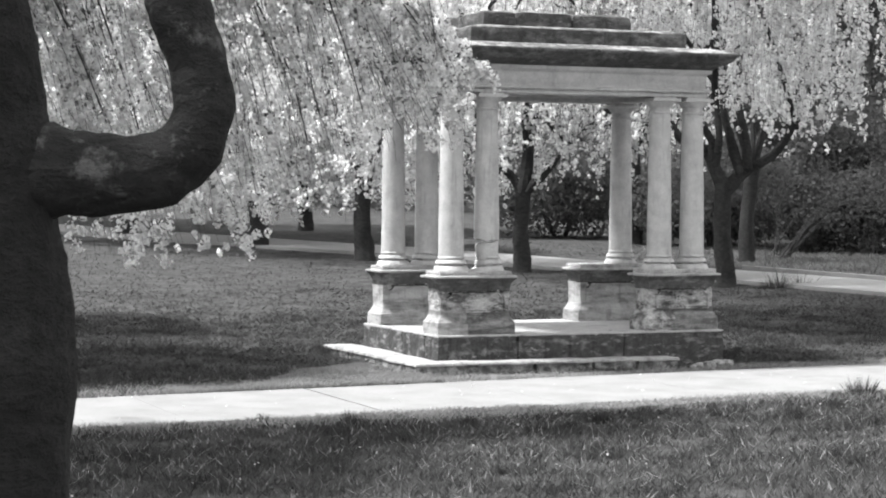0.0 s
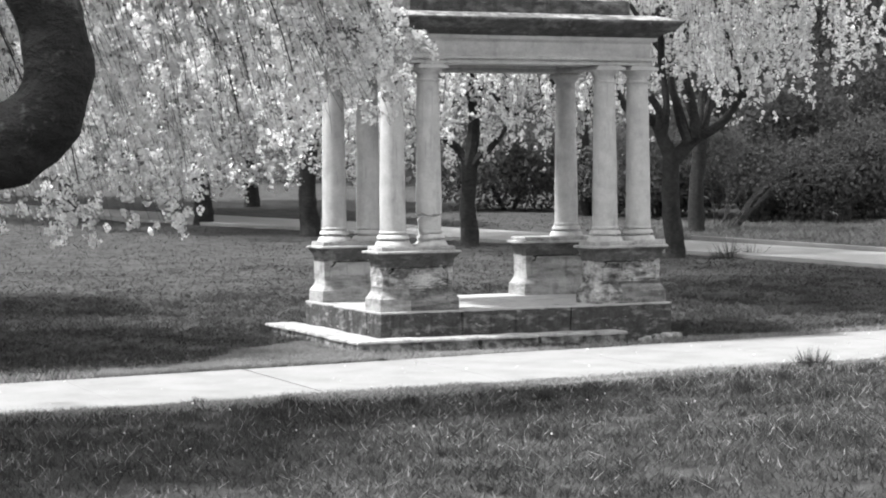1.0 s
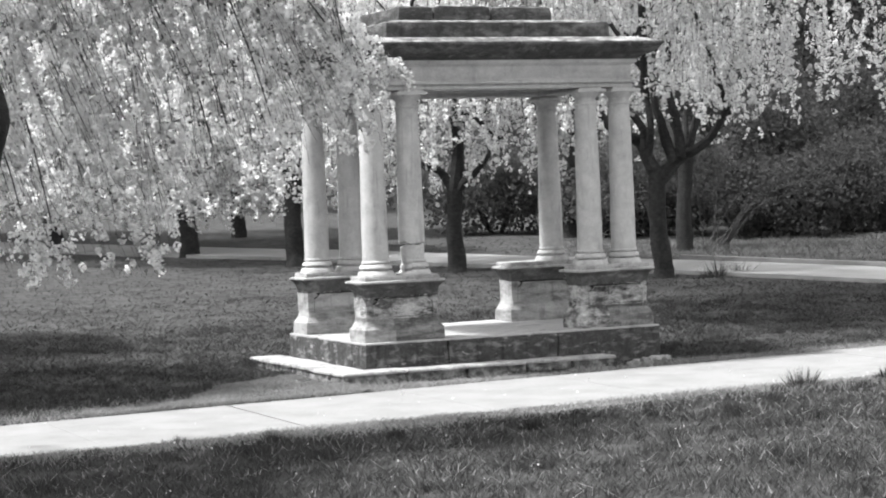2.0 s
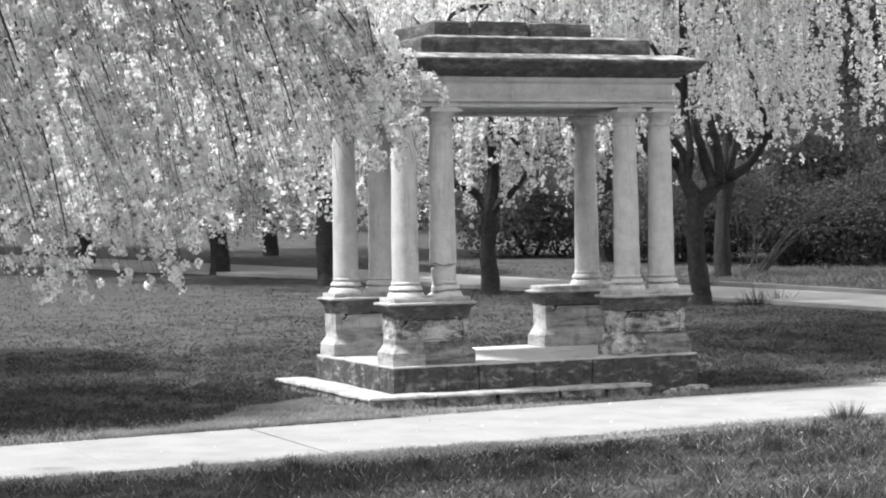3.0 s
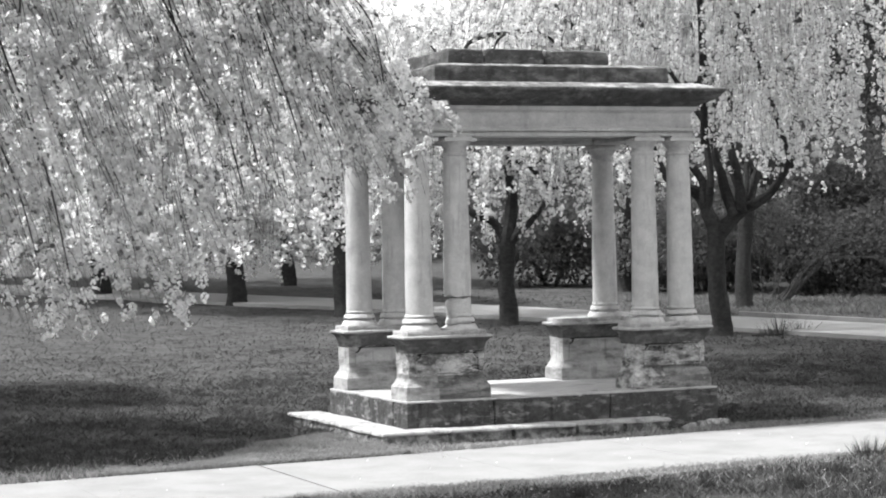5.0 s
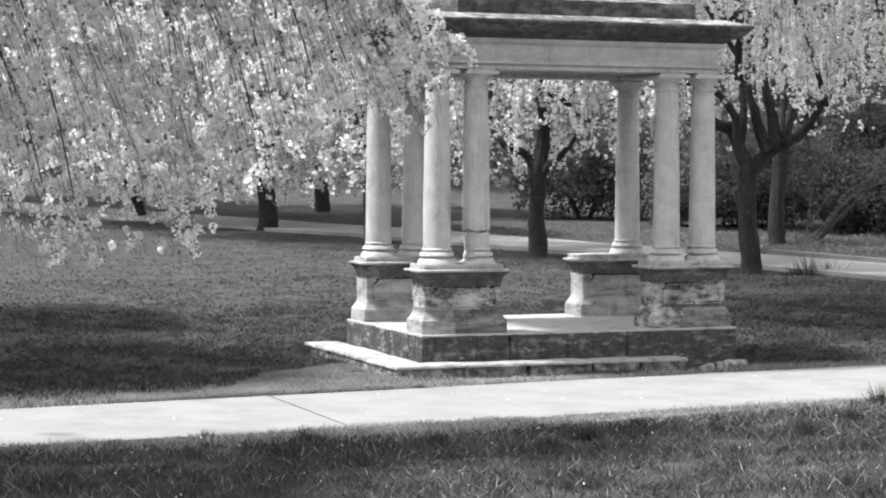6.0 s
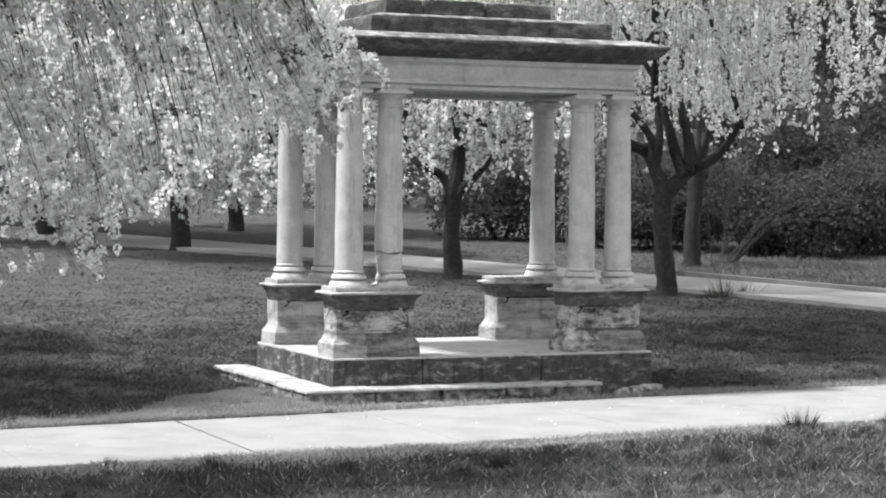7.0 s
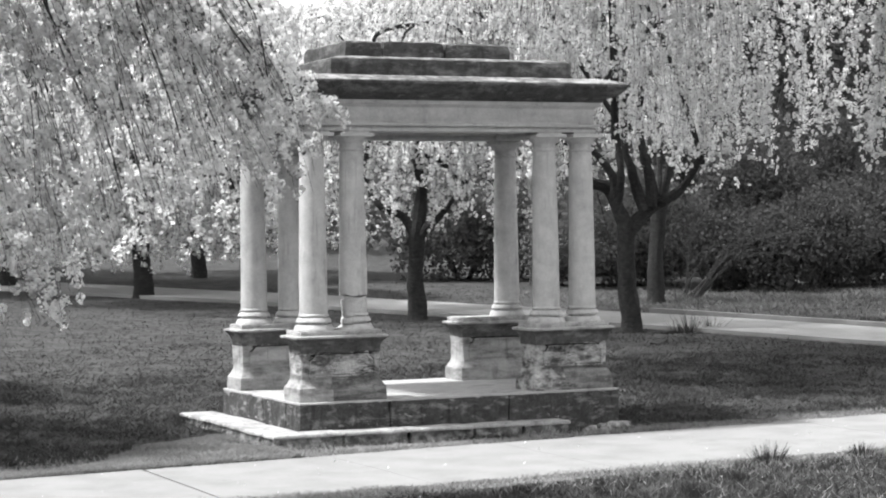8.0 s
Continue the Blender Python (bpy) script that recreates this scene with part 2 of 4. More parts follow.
def tube(bm, pts, radii, sides=10, amp=0.0, freq=5.0):
    """A bent, tapering limb along pts, added to bm."""
    pts = [Vector(p) for p in pts]
    fine, rad = [], []
    for i in range(len(pts) - 1):          # Catmull-Rom between the given points
        p0, p1, p2, p3 = pts[max(i - 1, 0)], pts[i], pts[i + 1], pts[min(i + 2, len(pts) - 1)]
        for k in range(5):
            t = k / 5
            fine.append(0.5 * (2 * p1 + (p2 - p0) * t + (2 * p0 - 5 * p1 + 4 * p2 - p3) * t * t + (3 * p1 - p0 - 3 * p2 + p3) * t ** 3))
            rad.append(radii[i] * (1 - t) + radii[i + 1] * t)
    fine.append(pts[-1])
    rad.append(radii[-1])
    side = Vector((1, 0.13, 0.07))
    rows = []
    for i, (p, r) in enumerate(zip(fine, rad)):
        d = (fine[min(i + 1, len(fine) - 1)] - fine[max(i - 1, 0)]).normalized()
        side = (side - d * side.dot(d)).normalized()
        up = d.cross(side)
        row = []
        for k in range(sides):
            a = 2 * math.pi * k / sides
            q = side * math.cos(a) + up * math.sin(a)
            rr = r * (1 + amp * (noise.noise((p + q * r) * freq) + 0.5 * noise.noise((p + q * r) * freq * 3)))
            row.append(bm.verts.new(p + q * rr))
        rows.append(row)
    for a, b in zip(rows, rows[1:]):
        for k in range(sides):
            bm.faces.new((a[k], a[(k + 1) % sides], b[(k + 1) % sides], b[k]))
    bm.faces.new(rows[0][::-1])
    bm.faces.new(rows[-1])
    return bm


def rise(x, y):
    """Height of the lawn: level round the monument, rising gently behind it."""
    y = np.asarray(y, dtype=float)
    up = np.where(y > 0, 0.03 * np.minimum(y, 45.0), 0.0)
    return 0.03 + up + 0 * np.asarray(x, dtype=float)


# ---- ground and paths ----
def axis(a, b, fine, lo, hi, grow=1.25):
    vals = list(np.arange(a, b, fine))
    s, v = fine, a
    while v > lo:
        s *= grow
        v -= s
        vals.insert(0, v)
    s, v = fine, vals[-1]
    while v < hi:
        s *= grow
        v += s
        vals.append(v)
    return np.array(vals)


def build_ground():
    xs, ys = axis(-9, 16, 0.16, -900, 900), axis(-12, 26, 0.16, -400, 1500)
    X, Y = np.meshgrid(xs, ys)
    Z = rise(X, Y)
    rel = np.zeros_like(Z)
    for j in range(X.shape[0]):
        for i in range(X.shape[1]):
            rel[j, i] = noise.noise((X[j, i] * 0.9, Y[j, i] * 0.9, 3.0)) * 0.016 + noise.noise((X[j, i] * 4, Y[j, i] * 4, 1.0)) * 0.007
    Z = Z + rel - 0.012
    n = len(xs)
    v = np.stack([X.ravel(), Y.ravel(), Z.ravel()], 1)
    idx = np.arange(len(ys) * n).reshape(len(ys), n)
    f = np.stack([idx[:-1, :-1].ravel(), idx[:-1, 1:].ravel(), idx[1:, 1:].ravel(), idx[1:, :-1].ravel()], 1)
    ob = soup("ground", v, f, TURF, smooth=True)
    tagged(ob, "mown park lawn with bare and shaded patches", "lawn", kind="structure")


build_ground()

PATH_SLOPE = 0.10


def path_far(x):
    return -0.88 + PATH_SLOPE * x


def path_near(x):
    return -2.94 + 0.07 * x


def build_path():
    root = empty("path", "sunlit pale concrete footpath of large jointed slabs", "path", kind="structure")
    x = -3.14 - 1.52 * 4
    k = 0
    while x < 14:
        wide = 0.014       # the joint before the monument has opened; the others stay tight
        a = x + (wide if k == 5 else 0.0003)
        b = x + 1.52 - (wide if k == 4 else 0.0003)
        bm = bmesh.new()
        top, low = [], []
        rim = []
        for i in range(17):
            xx = a + (b - a) * i / 16
            rim.append((xx, path_near(xx) + 0.07 * noise.noise((xx * 2.3, 1, 0)) + 0.03 * noise.noise((xx * 9, 1, 0))))
        for i in range(17):
            xx = b - (b - a) * i / 16
            rim.append((xx, path_far(xx) + 0.05 * noise.noise((xx * 2.3, 9, 0)) + 0.02 * noise.noise((xx * 9, 9, 0))))
        dz = 0.001 * math.sin(k * 2.1)
        for xx, yy in rim:
            low.append(bm.verts.new((xx, yy, -0.06)))
            top.append(bm.verts.new((xx, yy, 0.048 + dz)))
        bm.faces.new(top)
        for i in range(len(rim)):
            j = (i + 1) % len(rim)
            bm.faces.new((low[i], low[j], top[j], top[i]))
        part("slab", bm, CONCRETE, root)
        x += 1.52
        k += 1


build_path()


def build_far_path():
    """A second path that winds behind the monument."""
    mid = [(-3.9, 40.85), (-0.86, 32.9), (2.7, 25.6), (4.94, 20.94), (6.41, 18.26), (7.9, 14.6), (9.8, 10.5), (10.9, 7.2), (11.9, 4.2), (13.5, -0.4)]
    pts = [Vector((*p, 0)) for p in mid]
    bm = bmesh.new()
    rows = []
    for i in range(len(pts) - 1):
        p0, p1, p2, p3 = pts[max(i - 1, 0)], pts[i], pts[i + 1], pts[min(i + 2, len(pts) - 1)]
        for k in range(8):
            t = k / 8
            p = 0.5 * (2 * p1 + (p2 - p0) * t + (2 * p0 - 5 * p1 + 4 * p2 - p3) * t * t + (3 * p1 - p0 - 3 * p2 + p3) * t ** 3)
            d = (p2 - p1).normalized()
            s = Vector((d.y, -d.x, 0))
            wid = 1.0
            row = []
            for o, dz in ((-wid, -0.1), (-wid, 0.05), (wid, 0.05), (wid, -0.1)):
                q = p + s * (o + 0.05 * noise.noise((p.x, p.y, o)))
                row.append(bm.verts.new((q.x, q.y, float(rise(q.x, q.y)) + dz)))
            rows.append(row)
    for a, b in zip(rows, rows[1:]):
        for k in range(3):
            bm.faces.new((a[k], b[k], b[k + 1], a[k + 1]))
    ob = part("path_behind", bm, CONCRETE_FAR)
    tagged(ob, "pale concrete footpath winding behind the monument", "path", kind="structure")


build_far_path()


def far_kerb():
    """The raised edge along the far side of the path behind."""
    bm = bmesh.new()
    rows = []
    for i in range(40):
        t = i / 39
        x, y = 10.35 + 2.8 * t, 12.2 - 8.2 * t
        g = float(rise(x, y))
        row = [bm.verts.new((x + a * 0.7, y + a * 0.6, g + h)) for a, h in ((0, 0.0), (0, 0.11), (0.12, 0.115), (0.12, 0.0))]
        rows.append(row)
    for a, b in zip(rows, rows[1:]):
        for k in range(3):
            bm.faces.new((a[k], b[k], b[k + 1], a[k + 1]))
    bmesh.ops.recalc_face_normals(bm, faces=bm.faces)
    ob = part("kerb", bm, CONCRETE)
    tagged(ob, "low pale kerb along the path behind", "kerb", kind="structure")


far_kerb()


def bare_patch(name, outline, label):
    """A thin worn patch of dry soil that lies on the lawn."""
    bm = bmesh.new()
    pts = []
    n = len(outline)
    for i in range(n):
        (xa, ya), (xb, yb) = outline[i], outline[(i + 1) % n]
        k = max(2, int(math.hypot(xb - xa, yb - ya) / 0.12))
        for j in range(k):
            t = j / k
            x, y = xa + (xb - xa) * t, ya + (yb - ya) * t
            d = noise.noise_vector((x * 5, y * 5, 0)) * 0.06
            pts.append((x + d.x, y + d.y))
    top = [bm.verts.new((x, y, 0.044)) for x, y in pts]
    low = [bm.verts.new((x, y, -0.05)) for x, y in pts]
    bm.faces.new(top)
    for i in range(len(pts)):
        j = (i + 1) % len(pts)
        bm.faces.new((low[i], low[j], top[j], top[i]))
    bmesh.ops.triangulate(bm, faces=bm.faces)
    bmesh.ops.recalc_face_normals(bm, faces=bm.faces)
    ob = part(name, bm, SOIL)
    tagged(ob, label, "bare soil", kind="structure")


bare_patch("ground_bare", [(-2.7, -1.2), (-0.4, -1.0), (1.6, -0.78), (1.5, -0.45), (0.4, -0.36), (-0.35, -0.34), (-0.37, 0.7), (-0.9, 0.62), (-1.5, -0.15), (-2.1, -0.85)], "dry trodden soil between step and footpath")
bare_patch("ground_bare", [(-1.3, -2.95), (0.2, -2.86), (2.4, -2.70), (2.2, -2.92), (1.2, -3.08), (0.4, -3.22), (-0.3, -3.30), (-1.0, -3.22)], "dry trodden soil along the footpath edge")
bare_patch("ground_bare", [(3.1, -0.62), (4.6, -0.48), (6.5, -0.3), (6.4, 0.02), (4.8, -0.22), (3.5, -0.38)], "dry trodden soil along the footpath edge")

# ---- monument ----
W, D, ZP = 2.976, 2.003, 0.372
MON = empty("monument", "small classical stone pavilion with eight column places and a stepped roof", "monument")


def build_step():
    """Thin worn treads, toned paler for their lit tops, on darker, rougher risers."""
    tread = [(0.006, 0.124), (0.0, 0.129), (0.0, 0.140), (0.006, 0.152), (0.018, 0.157)]
    riser = [(-0.012, -0.08), (-0.006, 0.03), (0.004, 0.08), (0.006, 0.128)]
    for x0, x1, y0, y1, mat, dz in (
            (-0.332, 0.27, -0.285, 0.0, STONE_TREAD, 0.0), (-0.332, -0.006, 0.006, 0.80, STONE_TREAD, 0.0),
            (-0.325, -0.006, 0.806, 1.55, STONE_TREAD, 0.004), (-0.332, -0.006, 1.556, 2.25, STONE_TREAD, 0.0),
            (0.278, 0.86, -0.262, -0.004, STONE_TREAD, -0.004), (0.865, 1.45, -0.258, -0.004, STONE_TREAD, -0.006),
            (1.456, 1.92, -0.25, -0.004, STONE_TREAD, -0.008), (1.926, 2.37, -0.235, -0.004, STONE_TREAD, -0.012)):
        part("step_stone", loft(x0, x1, y0, y1, [(i, z + dz) for i, z in tread], 0.006, 4, 0.025, 0.006), mat, MON, "worn tread stone, toned paler for its lit top")
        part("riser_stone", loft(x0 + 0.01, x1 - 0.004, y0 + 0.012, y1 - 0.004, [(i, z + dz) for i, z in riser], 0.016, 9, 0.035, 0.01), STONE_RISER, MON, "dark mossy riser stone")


def build_platform():
    prof = [(0.0, -0.05), (0.0, 0.1), (0.0, 0.22), (0.002, 0.33), (0.006, 0.358), (0.018, 0.3715)]
    cuts = [0.0, 0.80, 1.90, 2.976]
    for a, b in zip(cuts, cuts[1:]):
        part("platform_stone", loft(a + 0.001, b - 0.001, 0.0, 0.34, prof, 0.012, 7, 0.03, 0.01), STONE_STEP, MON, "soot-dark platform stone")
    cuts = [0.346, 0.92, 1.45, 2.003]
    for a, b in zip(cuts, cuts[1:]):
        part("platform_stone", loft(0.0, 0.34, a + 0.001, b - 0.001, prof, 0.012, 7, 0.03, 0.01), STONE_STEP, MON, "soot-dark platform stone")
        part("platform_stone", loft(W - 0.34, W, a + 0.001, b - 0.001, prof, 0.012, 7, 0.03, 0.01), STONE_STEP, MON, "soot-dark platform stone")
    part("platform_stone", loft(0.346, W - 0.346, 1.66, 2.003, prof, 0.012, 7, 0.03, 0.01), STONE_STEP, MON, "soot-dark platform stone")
    part("platform_core", loft(0.06, W - 0.06, 0.06, D - 0.06, [(0, -0.05), (0, 0.35)], 0.0, 4, 0.5), STONE_STEP, MON, "dark rubble core")
    flat = [(0.0, 0.362), (0.0, 0.374), (0.004, 0.378)]
    cx, cy = [0.004, 0.83, 1.49, 2.15, 2.972], [0.004, 0.68, 1.33, 1.999]
    for a, b in zip(cx, cx[1:]):
        for c, d in zip(cy, cy[1:]):
            part("paving_slab", loft(a + 0.002, b - 0.002, c + 0.002, d - 0.002, flat, 0.002, 4, 0.12), STONE_FLOOR, MON, "pale worn paving slab")


PED_X, PED_Y = 0.819, 0.405      # cap length and depth


def pedestal(x0, y0, seed, skin):
    """Pedestal with a flared foot, a panelled die and a moulded cap."""
    bx0, bx1, by0, by1 = x0, x0 + PED_X, y0, y0 + PED_Y
    root = empty("pedestal", "stained stone pedestal with flared foot, moulded cap and spalled faces", "pedestal", "pedestals of the monument", at=(0, 0, 0))
    z = 0.378
    foot = [(0.018, z - 0.02), (0.018, z + 0.05), (0.020, z + 0.112), (0.030, z + 0.124), (0.044, z + 0.150), (0.056, z + 0.180), (0.060, z + 0.225)]
    cut = bx0 + 0.40 * PED_X
    whole = loft(bx0, bx1, by0, by1, foot, 0.008, 7 + seed, 0.03, 0.008)
    if skin is STONE_PED:       # two stones: a pale one and a dark one
        other = whole.copy()
        bmesh.ops.bisect_plane(whole, geom=whole.verts[:] + whole.edges[:] + whole.faces[:], plane_co=(cut - 0.002, 0, 0), plane_no=(1, 0, 0), clear_outer=True)
        bmesh.ops.bisect_plane(other, geom=other.verts[:] + other.edges[:] + other.faces[:], plane_co=(cut + 0.002, 0, 0), plane_no=(1, 0, 0), clear_inner=True)
        part("foot_stone", other, STONE_DARK_FOOT, root, "dark flared foot stone")
        part("foot_stone", whole, STONE_PED_BACK if seed == 0 else STONE_PED, root, "pale flared foot stone with chipped corner")
        part("foot_core", loft(bx0, bx1, by0, by1, [(0.03, z - 0.02), (0.1, z + 0.2)], 0.0, 5, 0.2), STONE_DARK_FOOT, root)
    else:
        part("foot", whole, skin, root, "flared foot with chipped corners", True)
    die = [(0.060, z + 0.222)] + [(0.062, z + 0.222 + 0.0183 * i) for i in range(1, 10)] + [(0.060, z + 0.405)]
    part("die", loft(bx0, bx1, by0, by1, die, 0.014 if skin is STONE_PED else 0.004, 11 + seed, 0.02, 0.010 if skin is STONE_PED else 0.0), skin, root, "spalled and stained die")
    cap = [(0.060, z + 0.395), (0.055, z + 0.408), (0.056, z + 0.418), (0.053, z + 0.440), (0.048, z + 0.462), (0.038, z + 0.484), (0.024, z + 0.500), (0.012, z + 0.508), (0.006, z + 0.512), (0.006, z + 0.522)]
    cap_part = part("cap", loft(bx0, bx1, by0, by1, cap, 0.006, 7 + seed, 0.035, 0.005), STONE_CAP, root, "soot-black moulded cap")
    # paler stone carries the highlight along the cap's upper edge
    edge = [(0.003, z + 0.521), (0.0, z + 0.526), (0.0, z + 0.536), (0.006, z + 0.541), (0.02, 0.923)]
    part("cap_edge", loft(bx0, bx1, by0, by1, edge, 0.004, 9 + seed, 0.03, 0.006), STONE_TREAD, cap_part, "chipped upper edge of the cap, pale for its highlight")
    # raised border round a sunken field on the two long faces
    for side in (0, 1):
        yy = by0 + 0.058 if side == 0 else by1 - 0.058
        bm = bmesh.new()
        xa, xb, za, zb = bx0 + 0.125, bx1 - 0.115, z + 0.205, z + 0.385
        rim = [(xa, za), (xb, za), (xb, zb - 0.05), (xb - 0.02, zb - 0.045), (xb - 0.05, zb - 0.012), (xb - 0.055, zb), (xa + 0.055, zb), (xa + 0.05, zb - 0.012), (xa + 0.02, zb - 0.045), (xa, zb - 0.05)]
        cx, cz = (xa + xb) / 2, (za + zb) / 2
        inner = [(cx + (px - cx) * 0.965, cz + (pz - cz) * 0.90) for px, pz in rim]
        s = -1 if side == 0 else 1
        A = [bm.verts.new(Vector((px, yy, pz)) + wear((px, yy, pz), 0.004, 12)) for px, pz in rim]
        B = [bm.verts.new(Vector((px, yy + s * 0.018, pz)) + wear((px, yy, pz), 0.004, 12)) for px, pz in rim]
        C = [bm.verts.new(Vector((px, yy + s * 0.018, pz)) + wear((px, yy, pz), 0.004, 12)) for px, pz in inner]
        E = [bm.verts.new(Vector((px, yy, pz)) + wear((px, yy, pz), 0.004, 12)) for px, pz in inner]
        n = len(rim)
        for i in range(n):
            j = (i + 1) % n
            for p, q in ((A, B), (B, C), (C, E)):
                bm.faces.new((p[i], p[j], q[j], q[i]))
        bmesh.ops.recalc_face_normals(bm, faces=bm.faces)
        border = part("panel_border", bm, skin, root, "worn raised panel border")
        # dark tube along the border draws the groove's shadow line
        groove = [(px, yy + s * 0.004, pz + 0.006) for px, pz in rim[2:]]
        part("panel_groove_shade", tube(bmesh.new(), [tuple(Vector(q) + wear(q, 0.006, 14)) for q in groove], [0.003, 0.005, 0.006, 0.006, 0.006, 0.006, 0.005, 0.003], 5, 0.3, 30), BARK, border, "dark line for the shaded groove over the panel")
    plinth = [(0.0, 0.920), (0.0, 0.950), (0.004, 0.962)]
    part("column_plinth", loft(bx0 + 0.045, bx1 - 0.045, by0 + 0.03, by1 - 0.03, plinth, 0.004, 8, 0.05, 0.004), STONE_TREAD, root, "low plinth under the paired columns")
    return root


COL_X = (0.226, 0.582)
COL_Y = 0.248


def column_base_rings():
    rings = [(0.160, 0.957), (0.169, 0.962), (0.167, 0.972), (0.152, 1.003), (0.143, 1.009), (0.117, 1.010), (0.117, 1.025), (0.145, 1.026), (0.148, 1.035), (0.138, 1.060),
             (0.131, 1.066), (0.111, 1.067), (0.111, 1.077), (0.127, 1.078), (0.127, 1.090), (0.119, 1.099)]
    return rings


def column(x, y, seed, broken=False):
    root = empty("column", "pale Tuscan column cracked and patched at its foot" if broken else "pale weathered Tuscan stone column with turned base", "column", "columns of the monument")
    m = Matrix.Translation((x, y, 0))
    bm = lathe(column_base_rings(), 32, 0.004, 9, seed)
    if broken:      # the moulding has broken away on one flank
        for v in bm.verts:
            if v.co.x < -0.05 and v.co.z > 0.975:
                k = min(1.0, (-v.co.x - 0.05) / 0.1)
                v.co.x += k * 0.05
                v.co.z -= k * 0.02
    bm.transform(m)
    part("base", bm, STONE_SHAFT, root, smooth=True)
    rings = []
    for i in range(25):
        t = i / 24
        r = 0.1185 - 0.0185 * t ** 1.6
        rings.append((r, 1.09 + (2.455 - 1.09) * t))
    if broken:
        rings = [q for q in rings if q[1] > 1.23]
    bm = lathe(rings, 32, 0.0022, 4, seed * 3)
    if broken:      # the foot of the shaft is a rough mortar repair, its edge an open crack
        for v in bm.verts:
            if v.co.z < 1.27:
                v.co.z += 0.035 * noise.noise(v.co * 11) - 0.012
        low = lathe([(0.106, 1.085), (0.109, 1.12), (0.112, 1.17), (0.114, 1.21), (0.112, 1.225)], 32, 0.008, 12, 2.0)
        for v in low.verts:
            if v.co.x < -0.02:
                v.co.x *= 0.9
            if v.co.z > 1.2:
                v.co.z += 0.03 * noise.noise(v.co * 11)
        low.transform(m)
        part("repair", low, STONE_PATCH, root, "pale rough mortar repair", True)
    bm.transform(m)
    part("shaft", bm, STONE_SHAFT, root, smooth=True)
    cap = [(0.099, 2.448), (0.108, 2.450), (0.113, 2.458), (0.113, 2.466), (0.108, 2.473), (0.099, 2.475), (0.098, 2.515), (0.108, 2.517), (0.110, 2.527), (0.120, 2.540), (0.136, 2.558), (0.138, 2.568)]
    bm = lathe(cap, 32, 0.0015, 9, seed)
    bm.transform(m)
    part("capital", bm, STONE_SHAFT, root, smooth=True)
    bm = loft(x - 0.150, x + 0.150, y - 0.150, y + 0.150, [(0.010, 2.566), (0, 2.570), (0, 2.594), (0.004, 2.597), (0.03, 2.598), (0.03, 2.612)], 0.002, 9, 0.06, 0.002)
    part("abacus", bm, STONE_PALE, root)
    return root


def build_entablature():
    xa, xb, ya, yb = 0.118, 2.848, 0.124, D - 0.124
    prof = [(0.004, 2.612), (0.0, 2.616), (0.0, 2.640), (0.006, 2.644), (0.008, 2.656), (-0.026, 2.660), (-0.028, 2.682), (0.010, 2.688), (0.016, 2.700), (0.016, 2.76), (0.016, 2.815), (0.012, 2.820), (-0.004, 2.834), (-0.026, 2.840), (-0.030, 2.868), (-0.028, 2.873)]
    for nm, x0, x1, y0, y1 in (("front", xa, xb, ya, ya + 0.25), ("back", xa, xb, yb - 0.25, yb), ("side", xa, xa + 0.25, ya + 0.252, yb - 0.252), ("side", xb - 0.25, xb, ya + 0.252, yb - 0.252)):
        part("lintel", loft(x0, x1, y0, y1, prof, 0.003, 5, 0.06, 0.0), STONE_PALE, MON, "long pale moulded lintel stone")
    # the dark stone here puts the shade under the roof into the colour
    part("soffit", loft(xa + 0.252, xb - 0.252, ya + 0.252, yb - 0.252, [(0, 2.70), (0, 2.80)], 0.003, 5, 0.2), STONE_CAP, MON, "ceiling slab between the lintels, darkened for shade")
    cx0, cx1, cy0, cy1 = -0.114, 3.080, -0.085, 2.088
    corn = [(0.205, 2.862), (0.200, 2.872), (0.184, 2.874), (0.176, 2.884), (0.160, 2.896), (0.138, 2.906), (0.112, 2.914), (0.084, 2.924), (0.058, 2.940), (0.036, 2.962), (0.020, 2.986),
            (0.012, 2.996), (0.0, 2.998), (0.0, 3.020), (0.006, 3.026)]
    part("cornice", loft(cx0, cx1, cy0, cy1, corn, 0.007, 5, 0.045, 0.006), STONE_ROOF, MON, "soot-black projecting cornice")
    # ledge slopes toned paler than the roof for the sky's light
    part("roof_wash", loft(cx0 + 0.012, cx1 - 0.012, cy0 + 0.012, cy1 - 0.012, [(0.0, 3.020), (0.004, 3.030), (0.09, 3.062), (0.2, 3.085)], 0.006, 6, 0.06), STONE_WASH, MON, "sloping roof ledge, paler for skylight")
    x0, x1, y0, y1 = 0.359, 2.607, 0.12, 1.83
    part("roof_tier", loft(x0, x1, y0, y1, [(0.004, 3.05), (0.0, 3.085), (0.0, 3.18), (0.006, 3.212), (0.02, 3.218)], 0.007, 6, 0.045, 0.006), STONE_ROOF, MON, "black weathered roof tier")
    part("roof_wash", loft(x0 + 0.02, x1 - 0.02, y0 + 0.02, y1 - 0.02, [(0.0, 3.212), (0.004, 3.222), (0.10, 3.242), (0.15, 3.25)], 0.005, 6, 0.06), STONE_WASH, MON, "sloping roof ledge, paler for skylight")
    x0, x1, y0, y1 = 0.555, 2.107, 0.30, 1.30
    cuts = [x0, x0 + 0.35, x0 + 0.92, x1]
    for k, (a, b) in enumerate(zip(cuts, cuts[1:])):
        part("roof_block", loft(a + 0.003, b - 0.003, y0, y1, [(0.0, 3.2), (0.0, 3.32), (0.008, 3.365 + 0.008 * (k % 2)), (0.03, 3.38)], 0.010, 6, 0.045, 0.012), STONE_ROOF, MON, "black weathered roof block")


